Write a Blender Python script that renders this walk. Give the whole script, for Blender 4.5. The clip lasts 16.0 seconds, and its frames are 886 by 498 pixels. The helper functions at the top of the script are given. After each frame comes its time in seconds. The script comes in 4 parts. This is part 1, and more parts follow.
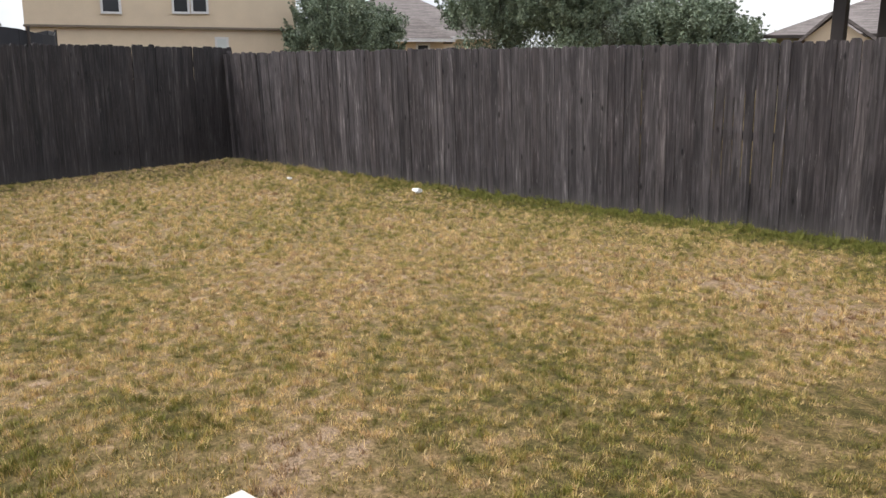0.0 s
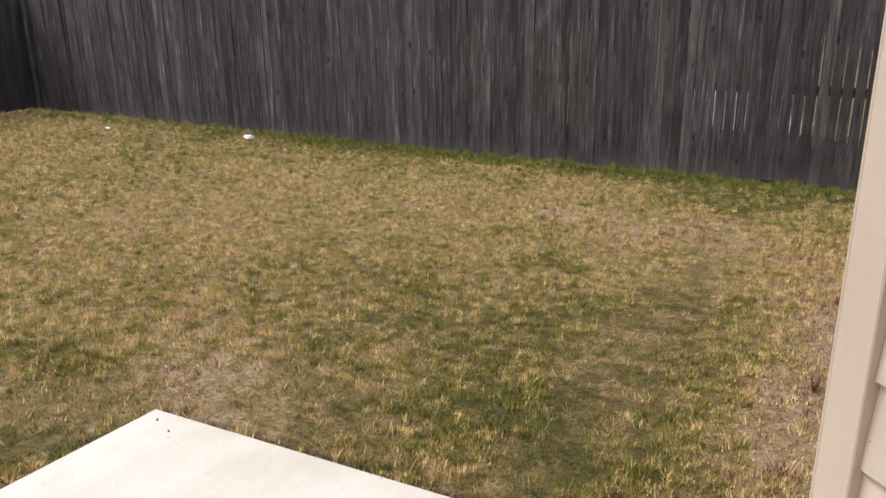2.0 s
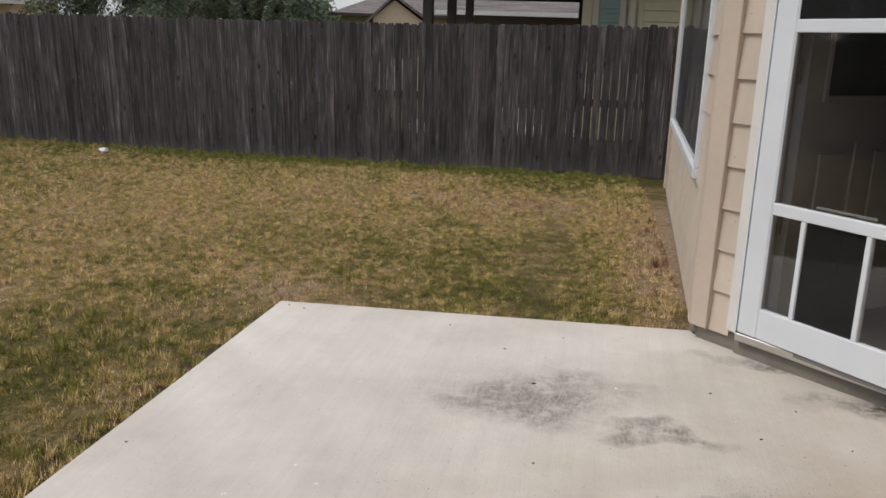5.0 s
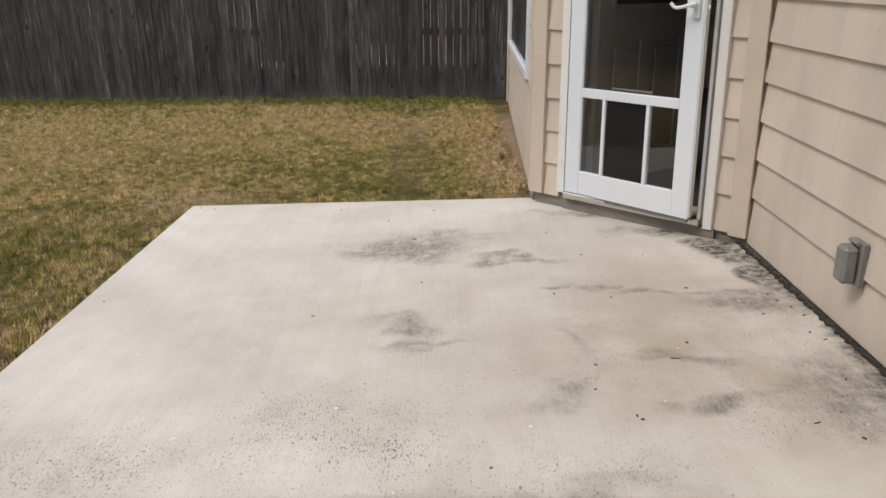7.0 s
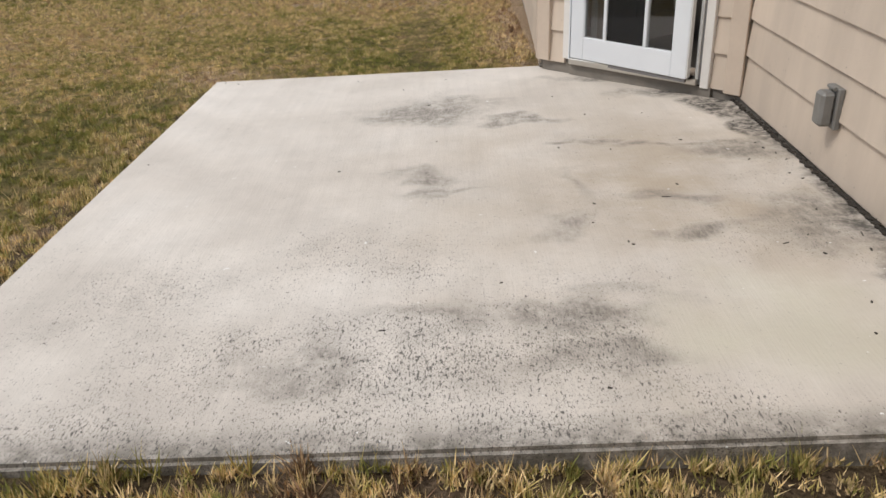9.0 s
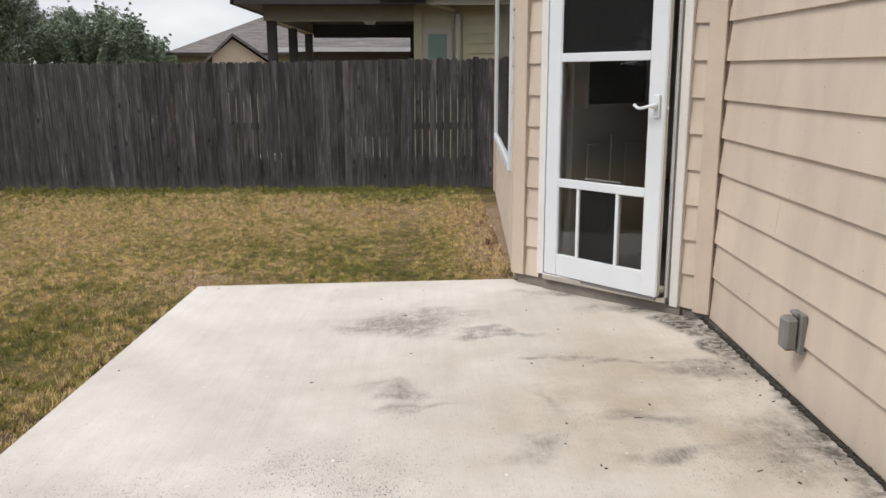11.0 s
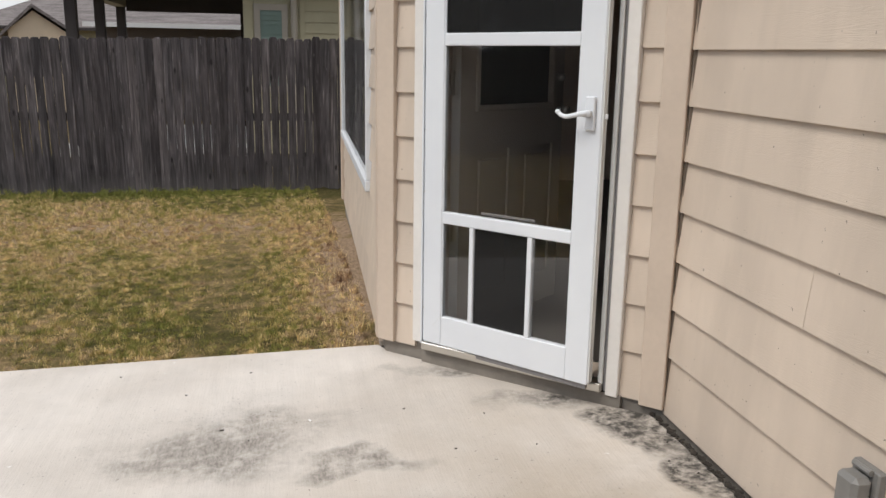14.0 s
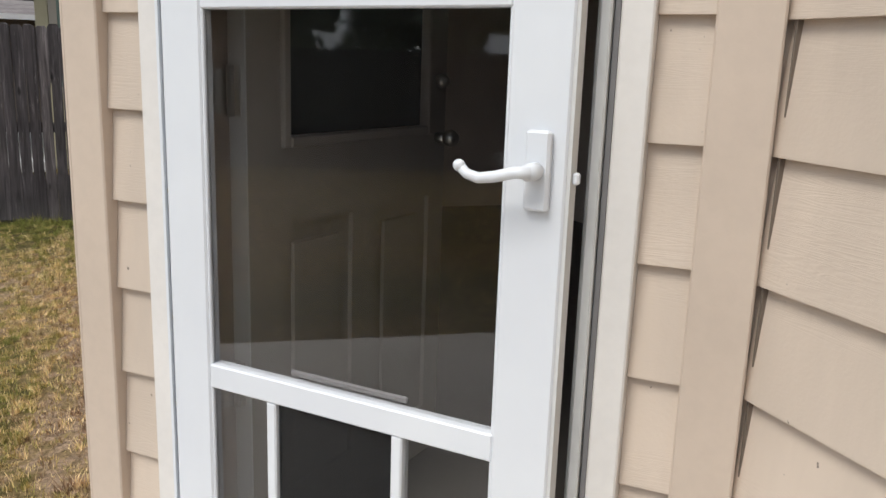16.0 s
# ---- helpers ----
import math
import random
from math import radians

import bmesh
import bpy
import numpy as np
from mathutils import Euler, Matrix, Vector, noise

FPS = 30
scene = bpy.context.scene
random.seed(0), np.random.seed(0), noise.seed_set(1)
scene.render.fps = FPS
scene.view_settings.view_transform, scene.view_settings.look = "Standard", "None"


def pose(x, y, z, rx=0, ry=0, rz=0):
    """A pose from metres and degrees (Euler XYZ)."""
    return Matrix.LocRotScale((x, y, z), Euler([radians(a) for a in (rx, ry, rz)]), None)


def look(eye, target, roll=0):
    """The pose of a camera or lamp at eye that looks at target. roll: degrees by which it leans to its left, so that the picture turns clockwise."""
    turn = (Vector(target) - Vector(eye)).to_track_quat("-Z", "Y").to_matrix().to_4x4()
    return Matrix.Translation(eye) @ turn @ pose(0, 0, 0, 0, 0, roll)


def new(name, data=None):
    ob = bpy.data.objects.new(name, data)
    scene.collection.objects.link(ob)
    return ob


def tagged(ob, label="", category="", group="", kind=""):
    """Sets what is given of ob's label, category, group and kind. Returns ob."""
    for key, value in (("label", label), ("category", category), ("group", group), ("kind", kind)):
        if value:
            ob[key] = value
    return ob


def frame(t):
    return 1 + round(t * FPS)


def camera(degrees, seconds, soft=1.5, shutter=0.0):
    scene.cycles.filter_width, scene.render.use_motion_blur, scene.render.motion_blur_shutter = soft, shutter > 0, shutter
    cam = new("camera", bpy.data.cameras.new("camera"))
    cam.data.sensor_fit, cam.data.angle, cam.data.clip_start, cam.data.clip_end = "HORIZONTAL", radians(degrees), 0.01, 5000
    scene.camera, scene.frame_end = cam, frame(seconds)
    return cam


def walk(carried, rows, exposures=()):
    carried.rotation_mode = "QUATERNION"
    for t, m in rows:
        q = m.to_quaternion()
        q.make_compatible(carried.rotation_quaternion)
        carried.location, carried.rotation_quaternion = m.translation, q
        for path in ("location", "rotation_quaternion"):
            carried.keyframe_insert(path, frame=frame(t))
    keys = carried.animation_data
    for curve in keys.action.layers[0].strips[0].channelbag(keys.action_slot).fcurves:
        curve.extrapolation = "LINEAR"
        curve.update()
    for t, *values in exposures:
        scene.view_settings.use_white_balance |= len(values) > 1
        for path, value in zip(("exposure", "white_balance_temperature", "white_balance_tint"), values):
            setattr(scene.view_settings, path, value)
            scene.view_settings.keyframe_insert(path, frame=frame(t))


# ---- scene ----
cam = camera(56.8, 16.0)
PATH = [
    (0, (2.065, -1.357, 1.318), (0.766, 0.099, 0.88), 0.2),
    (0.5, (2.093, -1.316, 1.315), (0.776, 0.103, 0.815), -0.3),
    (1, (2.088, -1.317, 1.315), (0.787, 0.11, 0.796), 1.0),
    (1.5, (2.021, -1.462, 1.284), (0.862, 0.085, 0.77), 1.7),
    (2, (2.044, -1.745, 1.289), (1.126, -0.057, 0.738), 0.8),
    (2.5, (2.054, -2.073, 1.318), (1.24, -0.323, 0.793), 0.8),
    (3, (1.962, -2.339, 1.327), (1.213, -0.544, 0.86), 1.1),
    (3.2, (1.893, -2.437, 1.323), (1.152, -0.634, 0.875), 1.4),
    (5.5, (1.539, -4.085, 1.297), (1.31, -2.158, 0.813), 1.0),
    (6, (1.529, -4.301, 1.296), (1.408, -2.351, 0.866), -0.5),
    (6.5, (1.495, -4.547, 1.298), (1.454, -2.606, 0.817), -1.1),
    (7, (1.543, -4.739, 1.248), (1.527, -2.835, 0.635), -0.3),
    (7.5, (1.585, -4.951, 1.223), (1.541, -3.092, 0.488), -0.5),
    (8, (1.566, -5.006, 1.214), (1.504, -3.195, 0.367), -1.7),
    (8.2, (1.559, -5.057, 1.205), (1.496, -3.261, 0.328), -2.3),
    (10.3, (1.529, -5.125, 1.261), (1.52, -3.251, 0.563), -0.7),
    (10.5, (1.531, -5.133, 1.26), (1.526, -3.24, 0.615), -0.4),
    (11, (1.566, -5.096, 1.289), (1.57, -3.138, 0.885), -0.1),
    (11.5, (1.567, -5.071, 1.326), (1.596, -3.084, 1.098), 0.0),
    (12, (1.546, -4.977, 1.339), (1.598, -2.987, 1.149), -0.0),
    (12.5, (1.508, -4.743, 1.355), (1.65, -2.76, 1.132), -1.0),
    (13, (1.508, -4.433, 1.325), (1.811, -2.483, 1.0), -1.4),
    (13.5, (1.572, -4.029, 1.327), (1.904, -2.096, 0.934), 0.2),
    (14, (1.604, -3.599, 1.319), (1.986, -1.686, 0.877), 0.9),
    (14.5, (1.684, -3.119, 1.354), (2.188, -1.236, 0.906), 0.6),
    (15, (1.826, -2.706, 1.372), (2.359, -0.831, 0.927), 1.0),
    (15.5, (1.969, -2.269, 1.382), (2.559, -0.438, 0.835), 0.4),
    (16, (2.111, -1.917, 1.294), (2.824, -0.097, 0.868), 1.9),
]
EXPOSURES = [(0.0, 1.15, 6500, 11), (0.5, 1.07, 6500, 11), (1.0, 1.12, 6550, 11), (1.5, 1.1, 6600, 11), (2.0, 0.92, 6550, 11), (2.5, 0.78, 6450, 10), (3.2, 0.74, 6450, 10), (5.5, 0.22, 6450, 10), (6.5, 0.5, 6450, 10), (7.0, 0.42, 6500, 10), (8.2, 0.40, 6500, 10), (10.5, 0.66, 6400, 10), (11.2, 0.66, 6500, 10), (12.0, 0.52, 7000, 10), (12.5, 0.5, 7000, 10), (14.0, 0.6, 6450, 10), (15.5, 0.77, 6300, 9)]
walk(cam, [(t, look(e, g, r)) for t, e, g, r in PATH], EXPOSURES)

# ---- world, sun ----
SUN_EL, SUN_AZ = 55.0, 243.0
world = bpy.data.worlds.new("cloudy_sky")
scene.world = world
world.use_nodes = True
wn, wl = world.node_tree.nodes, world.node_tree.links
sky = wn.new("ShaderNodeTexSky")
sky.sky_type = "NISHITA"
sky.sun_disc = False
sky.sun_elevation = radians(SUN_EL)
sky.sun_rotation = radians(SUN_AZ)
wco = wn.new("ShaderNodeTexCoord")
wmap = wn.new("ShaderNodeMapping")
wmap.inputs["Scale"].default_value = (1.0, 1.0, 2.6)
wl.new(wco.outputs["Generated"], wmap.inputs["Vector"])
cl = wn.new("ShaderNodeTexNoise")
cl.inputs["Scale"].default_value = 3.1
cl.inputs["Detail"].default_value = 7
cl.inputs["Roughness"].default_value = 0.52
wl.new(wmap.outputs["Vector"], cl.inputs["Vector"])
cr = wn.new("ShaderNodeValToRGB")
cr.color_ramp.elements[0].position = 0.36
cr.color_ramp.elements[0].color = (0.50, 0.545, 0.62, 1)
cr.color_ramp.elements[1].position = 0.70
cr.color_ramp.elements[1].color = (0.92, 0.92, 0.93, 1)
wl.new(cl.outputs["Fac"], cr.inputs["Fac"])
scl = wn.new("ShaderNodeMix")
scl.data_type = "RGBA"
scl.blend_type = "MULTIPLY"
scl.inputs["Factor"].default_value = 1.0
scl.inputs["B"].default_value = (0.10, 0.10, 0.10, 1)
wl.new(sky.outputs["Color"], scl.inputs["A"])
wmix = wn.new("ShaderNodeMix")
wmix.data_type = "RGBA"
wmix.inputs["Factor"].default_value = 0.86
wl.new(scl.outputs["Result"], wmix.inputs["A"])
wl.new(cr.outputs["Color"], wmix.inputs["B"])
# an overcast sky is brighter overhead than at the horizon
up = wn.new("ShaderNodeSeparateXYZ")
wl.new(wco.outputs["Generated"], up.inputs[0])
rise = wn.new("ShaderNodeMapRange")
rise.inputs["From Min"].default_value, rise.inputs["From Max"].default_value = 0.0, 1.0
rise.inputs["To Min"].default_value, rise.inputs["To Max"].default_value = 0.74, 1.5
wl.new(up.outputs["Z"], rise.inputs["Value"])
vault = wn.new("ShaderNodeVectorMath")
vault.operation = "SCALE"
wl.new(wmix.outputs["Result"], vault.inputs[0])
wl.new(rise.outputs["Result"], vault.inputs["Scale"])
wl.new(vault.outputs["Vector"], wn["Background"].inputs["Color"])
wn["Background"].inputs["Strength"].default_value = 0.85

sun = new("sun", bpy.data.lights.new("sun", "SUN"))
sun.data.energy = 1.5
sun.data.angle = radians(24)
sun.data.color = (1.0, 0.95, 0.88)
sd = Vector((math.sin(radians(SUN_AZ)) * math.cos(radians(SUN_EL)), math.cos(radians(SUN_AZ)) * math.cos(radians(SUN_EL)), math.sin(radians(SUN_EL))))
sun.matrix_world = look(sd * 40, (0, 0, 0))


# ---- materials ----
class Mat:
    """A small builder for node materials."""

    def __init__(self, name, rough=0.7, metal=0.0):
        self.m = bpy.data.materials.new(name)
        self.m.use_nodes = True
        self.n, self.l = self.m.node_tree.nodes, self.m.node_tree.links
        self.b = self.n["Principled BSDF"]
        self.b.inputs["Roughness"].default_value = rough
        self.b.inputs["Metallic"].default_value = metal
        self.co = self.n.new("ShaderNodeTexCoord")
        self.height = None

    def vec(self, scale=(1, 1, 1), source="Object", rot=0.0):
        mp = self.n.new("ShaderNodeMapping")
        mp.inputs["Scale"].default_value = scale
        mp.inputs["Rotation"].default_value = (0, 0, radians(rot))
        self.l.new(self.co.outputs[source], mp.inputs["Vector"])
        return mp.outputs["Vector"]

    def world(self):
        return self.n.new("ShaderNodeNewGeometry").outputs["Position"]

    def scaled(self, v, scale):
        mp = self.n.new("ShaderNodeMapping")
        mp.inputs["Scale"].default_value = scale
        self.l.new(v, mp.inputs["Vector"])
        return mp.outputs["Vector"]

    def noise(self, v, scale, detail=4, rough=0.55, distort=0.0):
        t = self.n.new("ShaderNodeTexNoise")
        t.inputs["Scale"].default_value, t.inputs["Detail"].default_value = scale, detail
        t.inputs["Roughness"].default_value, t.inputs["Distortion"].default_value = rough, distort
        self.l.new(v, t.inputs["Vector"])
        return t.outputs["Fac"]

    def ramp(self, f, stops):
        r = self.n.new("ShaderNodeValToRGB")
        e = r.color_ramp.elements
        while len(e) < len(stops):
            e.new(0.5)
        for el, (p, c) in zip(e, stops):
            el.position = p
            el.color = (*c, 1) if isinstance(c, tuple) else (c, c, c, 1)
        self.l.new(f, r.inputs["Fac"])
        return r.outputs["Color"]

    def mix(self, a, b, f, kind="MIX"):
        x = self.n.new("ShaderNodeMix")
        x.data_type, x.blend_type = "RGBA", kind
        for k, v in (("A", a), ("B", b), ("Factor", f)):
            if isinstance(v, (int, float)):
                x.inputs[k].default_value = v if k == "Factor" else (v, v, v, 1)
            elif isinstance(v, tuple):
                x.inputs[k].default_value = (*v, 1)
            else:
                self.l.new(v, x.inputs[k])
        return x.outputs["Result"]

    def math(self, op, a, b=0.0, clamp=False):
        x = self.n.new("ShaderNodeMath")
        x.operation, x.use_clamp = op, clamp
        for i, v in enumerate((a, b)):
            if isinstance(v, (int, float)):
                x.inputs[i].default_value = v
            else:
                self.l.new(v, x.inputs[i])
        return x.outputs[0]

    def spot(self, v, x, y, rx, ry):
        """1 in the middle of an oval patch on the ground, 0 outside it."""
        mp = self.n.new("ShaderNodeMapping")
        mp.inputs["Location"].default_value = (-x / rx, -y / ry, 0)
        mp.inputs["Scale"].default_value = (1 / rx, 1 / ry, 0)
        self.l.new(v, mp.inputs["Vector"])
        d = self.n.new("ShaderNodeVectorMath")
        d.operation = "LENGTH"
        self.l.new(mp.outputs["Vector"], d.inputs[0])
        return self.math("SUBTRACT", 1.0, d.outputs["Value"], True)

    def rnd(self, kind="object"):
        if kind == "object":
            return self.n.new("ShaderNodeObjectInfo").outputs["Random"]
        return self.n.new("ShaderNodeNewGeometry").outputs["Random Per Island"]

    def color(self, c):
        if isinstance(c, tuple):
            self.b.inputs["Base Color"].default_value = (*c, 1)
        else:
            self.l.new(c, self.b.inputs["Base Color"])
        return self

    def bump(self, h, strength=0.3, dist=0.01):
        x = self.n.new("ShaderNodeBump")
        x.inputs["Strength"].default_value, x.inputs["Distance"].default_value = strength, dist
        self.l.new(h, x.inputs["Height"])
        self.l.new(x.outputs["Normal"], self.b.inputs["Normal"])
        return self


def painted(name, c, rough=0.55, vary=0.07, scale=3.0, grain=0.12):
    k = Mat(name, rough)
    v = k.world()
    a = k.ramp(k.noise(v, scale, 5), [(0.3, tuple(x * (1 - vary) for x in c)), (0.7, tuple(min(1, x * (1 + vary * 0.5)) for x in c))])
    d = k.ramp(k.noise(v, scale * 14, 3), [(0.35, 0.965), (0.62, 1.0)])
    k.color(k.mix(a, d, 1.0, "MULTIPLY")).bump(k.noise(v, 90, 3), grain, 0.002)
    return k.m


def siding_paint(name, c, along):
    """Painted fibre-cement board with an embossed wood grain that runs along the board."""
    k = Mat(name, 0.62)
    v = k.world()
    g = k.scaled(v, along)
    warp = k.noise(g, 5.0, 2, 0.5, 1.6)
    lines = k.math("SINE", k.math("MULTIPLY", warp, 60.0))
    patch = k.ramp(k.noise(g, 1.1, 2), [(0.42, 0.0), (0.62, 1.0)])
    h = k.math("MULTIPLY", lines, patch)
    a = k.ramp(k.noise(v, 1.6, 5), [(0.3, tuple(x * 0.9 for x in c)), (0.7, tuple(x * 1.05 for x in c))])
    dust = k.ramp(k.noise(k.scaled(v, (1, 1, 0.25)), 7, 5), [(0.38, 0.9), (0.6, 1.0)])
    one = k.ramp(k.rnd(), [(0.0, 0.95), (1.0, 1.03)])
    specks = k.ramp(k.noise(v, 55, 2), [(0.235, 0.35), (0.265, 1.0)])
    k.color(k.mix(k.mix(k.mix(a, dust, 1.0, "MULTIPLY"), one, 1.0, "MULTIPLY"), specks, 1.0, "MULTIPLY"))
    k.bump(k.math("ADD", k.math("MULTIPLY", h, 0.6), k.noise(v, 160, 2)), 0.15, 0.002)
    return k.m


SIDING = siding_paint("siding_paint", (0.60, 0.50, 0.405), (0.55, 0.55, 9.0))
TRIM = painted("tan_trim_paint", (0.56, 0.46, 0.37), 0.6)
CASING = painted("cream_casing_paint", (0.72, 0.69, 0.65), 0.55)
k = Mat("white_enamel", 0.35)
v = k.world()
k.color(k.ramp(k.noise(v, 2.5, 5), [(0.3, (0.66, 0.68, 0.71)), (0.7, (0.72, 0.74, 0.76))])).bump(k.noise(v, 40, 2), 0.04, 0.001)
WHITE = k.m
VINYL = painted("grey_white_jamb", (0.60, 0.60, 0.58), 0.5)
GASKET = painted("grey_gasket", (0.20, 0.19, 0.19), 0.7)
BLACK = painted("black_rubber", (0.012, 0.012, 0.012), 0.8)
INNER_DOOR = painted("taupe_door_paint", (0.38, 0.345, 0.305), 0.42)
ROOM = painted("room_wall_paint", (0.42, 0.37, 0.31), 0.8)
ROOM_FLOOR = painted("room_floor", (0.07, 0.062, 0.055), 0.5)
STEEL = Mat("brushed_steel", 0.3, 1.0).color((0.62, 0.6, 0.56)).m
BRONZE = painted("dark_bronze", (0.022, 0.017, 0.014), 0.45)
GREYPLASTIC = painted("grey_plastic", (0.19, 0.183, 0.17), 0.5, 0.15, 20)
BLIND = painted("blind_slat", (0.55, 0.58, 0.56), 0.6)


def glass_mat(name, tint=1.0, film=0.0):
    k = Mat(name, 0.0)
    out = k.n["Material Output"]
    tr = k.n.new("ShaderNodeBsdfTransparent")
    tr.inputs["Color"].default_value = (tint, tint, tint, 1)
    gl = k.n.new("ShaderNodeBsdfGlossy")
    gl.inputs["Roughness"].default_value = 0.015
    lw = k.n.new("ShaderNodeLayerWeight")
    boost = k.math("ADD", k.math("MULTIPLY", k.math("POWER", lw.outputs["Facing"], 5.0), 0.95), 0.055, True)
    m1 = k.n.new("ShaderNodeMixShader")
    k.l.new(boost, m1.inputs["Fac"])
    k.l.new(tr.outputs["BSDF"], m1.inputs[1])
    k.l.new(gl.outputs["BSDF"], m1.inputs[2])
    last = m1.outputs["Shader"]
    if film:
        df = k.n.new("ShaderNodeBsdfDiffuse")
        df.inputs["Color"].default_value = (0.02, 0.02, 0.02, 1)
        m2 = k.n.new("ShaderNodeMixShader")
        m2.inputs["Fac"].default_value = film
        k.l.new(last, m2.inputs[1])
        k.l.new(df.outputs["BSDF"], m2.inputs[2])
        last = m2.outputs["Shader"]
    k.l.new(last, out.inputs["Surface"])
    return k.m


GLASS = glass_mat("window_glass", 0.93)
SCREEN = glass_mat("insect_screen", 0.8, 0.72)
BULB = Mat("warm_bulb", 0.4).color((1.0, 0.75, 0.4))
BULB.b.inputs["Emission Color"].default_value = (1.0, 0.50, 0.18, 1)
BULB.b.inputs["Emission Strength"].default_value = 1.8
BULB = BULB.m

# weathered fence wood
def fence_wood(name, tone):
    k = Mat(name, 0.85)
    v = k.vec((1, 1, 1))
    shift = k.n.new("ShaderNodeVectorMath")
    shift.operation = "ADD"
    rv = k.n.new("ShaderNodeCombineXYZ")
    r1 = k.rnd()
    k.l.new(k.math("MULTIPLY", r1, 37.0), rv.inputs[0])
    k.l.new(k.math("MULTIPLY", r1, 91.0), rv.inputs[2])
    k.l.new(v, shift.inputs[0])
    k.l.new(rv.outputs[0], shift.inputs[1])
    v = shift.outputs[0]
    st = k.noise(k.scaled(v, (16, 16, 0.9)), 2.0, 6, 0.6, 0.8)
    fine = k.noise(k.scaled(v, (90, 90, 2.0)), 3.0, 4, 0.6)
    blot = k.noise(k.scaled(v, (5, 5, 1.6)), 1.2, 4)
    c1 = k.ramp(st, [(0.30, (0.034, 0.030, 0.031)), (0.46, (0.076, 0.068, 0.070)), (0.60, (0.124, 0.112, 0.114)), (0.70, (0.27, 0.25, 0.25))])
    c2 = k.ramp(blot, [(0.3, 0.55), (0.7, 1.15)])
    c3 = k.ramp(r1, [(0.0, (0.48, 0.46, 0.48)), (0.2, (0.92, 0.89, 0.89)), (0.4, (0.62, 0.57, 0.58)), (0.6, (1.15, 1.12, 1.13)), (0.75, (0.72, 0.69, 0.71)), (0.9, (1.0, 0.92, 0.90)), (1.0, (1.6, 1.57, 1.56))])
    kn = k.n.new("ShaderNodeTexVoronoi")
    kn.inputs["Scale"].default_value = 1.0
    k.l.new(k.scaled(v, (7.0, 7.0, 2.6)), kn.inputs["Vector"])
    knot = k.ramp(kn.outputs["Distance"], [(0.06, 0.15), (0.13, 1.0)])
    col = k.mix(k.mix(k.mix(c1, c2, 1.0, "MULTIPLY"), c3, 1.0, "MULTIPLY"), knot, 1.0, "MULTIPLY")
    chips = k.ramp(k.noise(k.scaled(v, (30, 30, 1.7)), 2.2, 5, 0.7), [(0.64, 0.0), (0.70, 0.75)])
    col = k.mix(col, (0.27, 0.25, 0.245), chips)
    foot = k.n.new("ShaderNodeSeparateXYZ")
    k.l.new(k.co.outputs["Object"], foot.inputs[0])
    pale = k.ramp(k.math("ADD", foot.outputs["Z"], k.math("MULTIPLY", st, 0.25)), [(0.1, 1.0), (0.34, 0.0)])
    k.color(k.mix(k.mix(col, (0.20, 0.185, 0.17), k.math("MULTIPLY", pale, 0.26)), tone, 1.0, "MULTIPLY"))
    k.bump(k.math("ADD", st, fine), 0.55, 0.006)
    return k.m


WOOD = fence_wood("weathered_wood", 1.0)
# same wood toned down: the side fence's shade is put into its colour
WOOD_SHADED = fence_wood("shaded_weathered_wood", 0.44)

# concrete slab: pale, broomed, with mildew specks gathered in patches
k = Mat("patio_concrete", 0.86)
v = k.world()
bend = k.n.new("ShaderNodeTexNoise")
bend.inputs["Scale"].default_value, bend.inputs["Detail"].default_value = 3.4, 5
k.l.new(v, bend.inputs["Vector"])
push = k.n.new("ShaderNodeVectorMath")
push.operation = "MULTIPLY_ADD"
push.inputs[1].default_value, push.inputs[2].default_value = (1.1, 0.8, 0), (-0.55, -0.4, 0)
k.l.new(bend.outputs["Color"], push.inputs[0])
torn = k.n.new("ShaderNodeVectorMath")
torn.operation = "ADD"
k.l.new(v, torn.inputs[0])
k.l.new(push.outputs[0], torn.inputs[1])
wv = torn.outputs[0]
small = k.n.new("ShaderNodeVectorMath")
small.operation = "MULTIPLY_ADD"
small.inputs[1].default_value = (0.5, 0.6, 0)
k.l.new(push.outputs[0], small.inputs[0])
k.l.new(v, small.inputs[2])
base = k.ramp(k.noise(v, 0.9, 6, 0.6), [(0.28, (0.47, 0.42, 0.37)), (0.48, (0.575, 0.522, 0.465)), (0.66, (0.65, 0.60, 0.545))])
base = k.mix(base, k.ramp(k.noise(v, 3.2, 6, 0.65), [(0.3, 0.88), (0.62, 1.0)]), 1.0, "MULTIPLY")
base = k.mix(base, k.ramp(k.noise(k.scaled(v, (1, 0.05, 1)), 21, 6, 0.7), [(0.30, 0.93), (0.6, 1.0)]), 1.0, "MULTIPLY")


def gather(spots, w0):
    total = None
    for x, y, rx, ry, w in spots:
        s = k.math("MULTIPLY", k.spot(w0, x, y, rx, ry), w)
        total = s if total is None else k.math("MAXIMUM", total, s)
    return total


zones = gather(((1.38, -0.75, 0.6, 0.3, 0.7), (1.39, -1.9, 0.45, 0.4, 0.75), (2.1, -1.5, 0.7, 0.3, 0.5), (2.1, -2.2, 0.8, 0.6, 0.55), (1.2, -2.65, 0.9, 0.5, 0.9), (1.5, -3.2, 1.3, 0.55, 1.0),
                (0.65, -2.9, 0.7, 0.5, 0.8), (2.7, -2.1, 0.5, 1.2, 0.8), (1.5, -3.6, 2.4, 0.3, 1.0), (0.1, -2.6, 0.5, 1.2, 0.4)), wv)
reach = k.math("ADD", k.math("MULTIPLY", zones, 0.45), k.math("MULTIPLY", k.math("SUBTRACT", k.noise(v, 2.6, 6, 0.65), 0.5), 0.9))
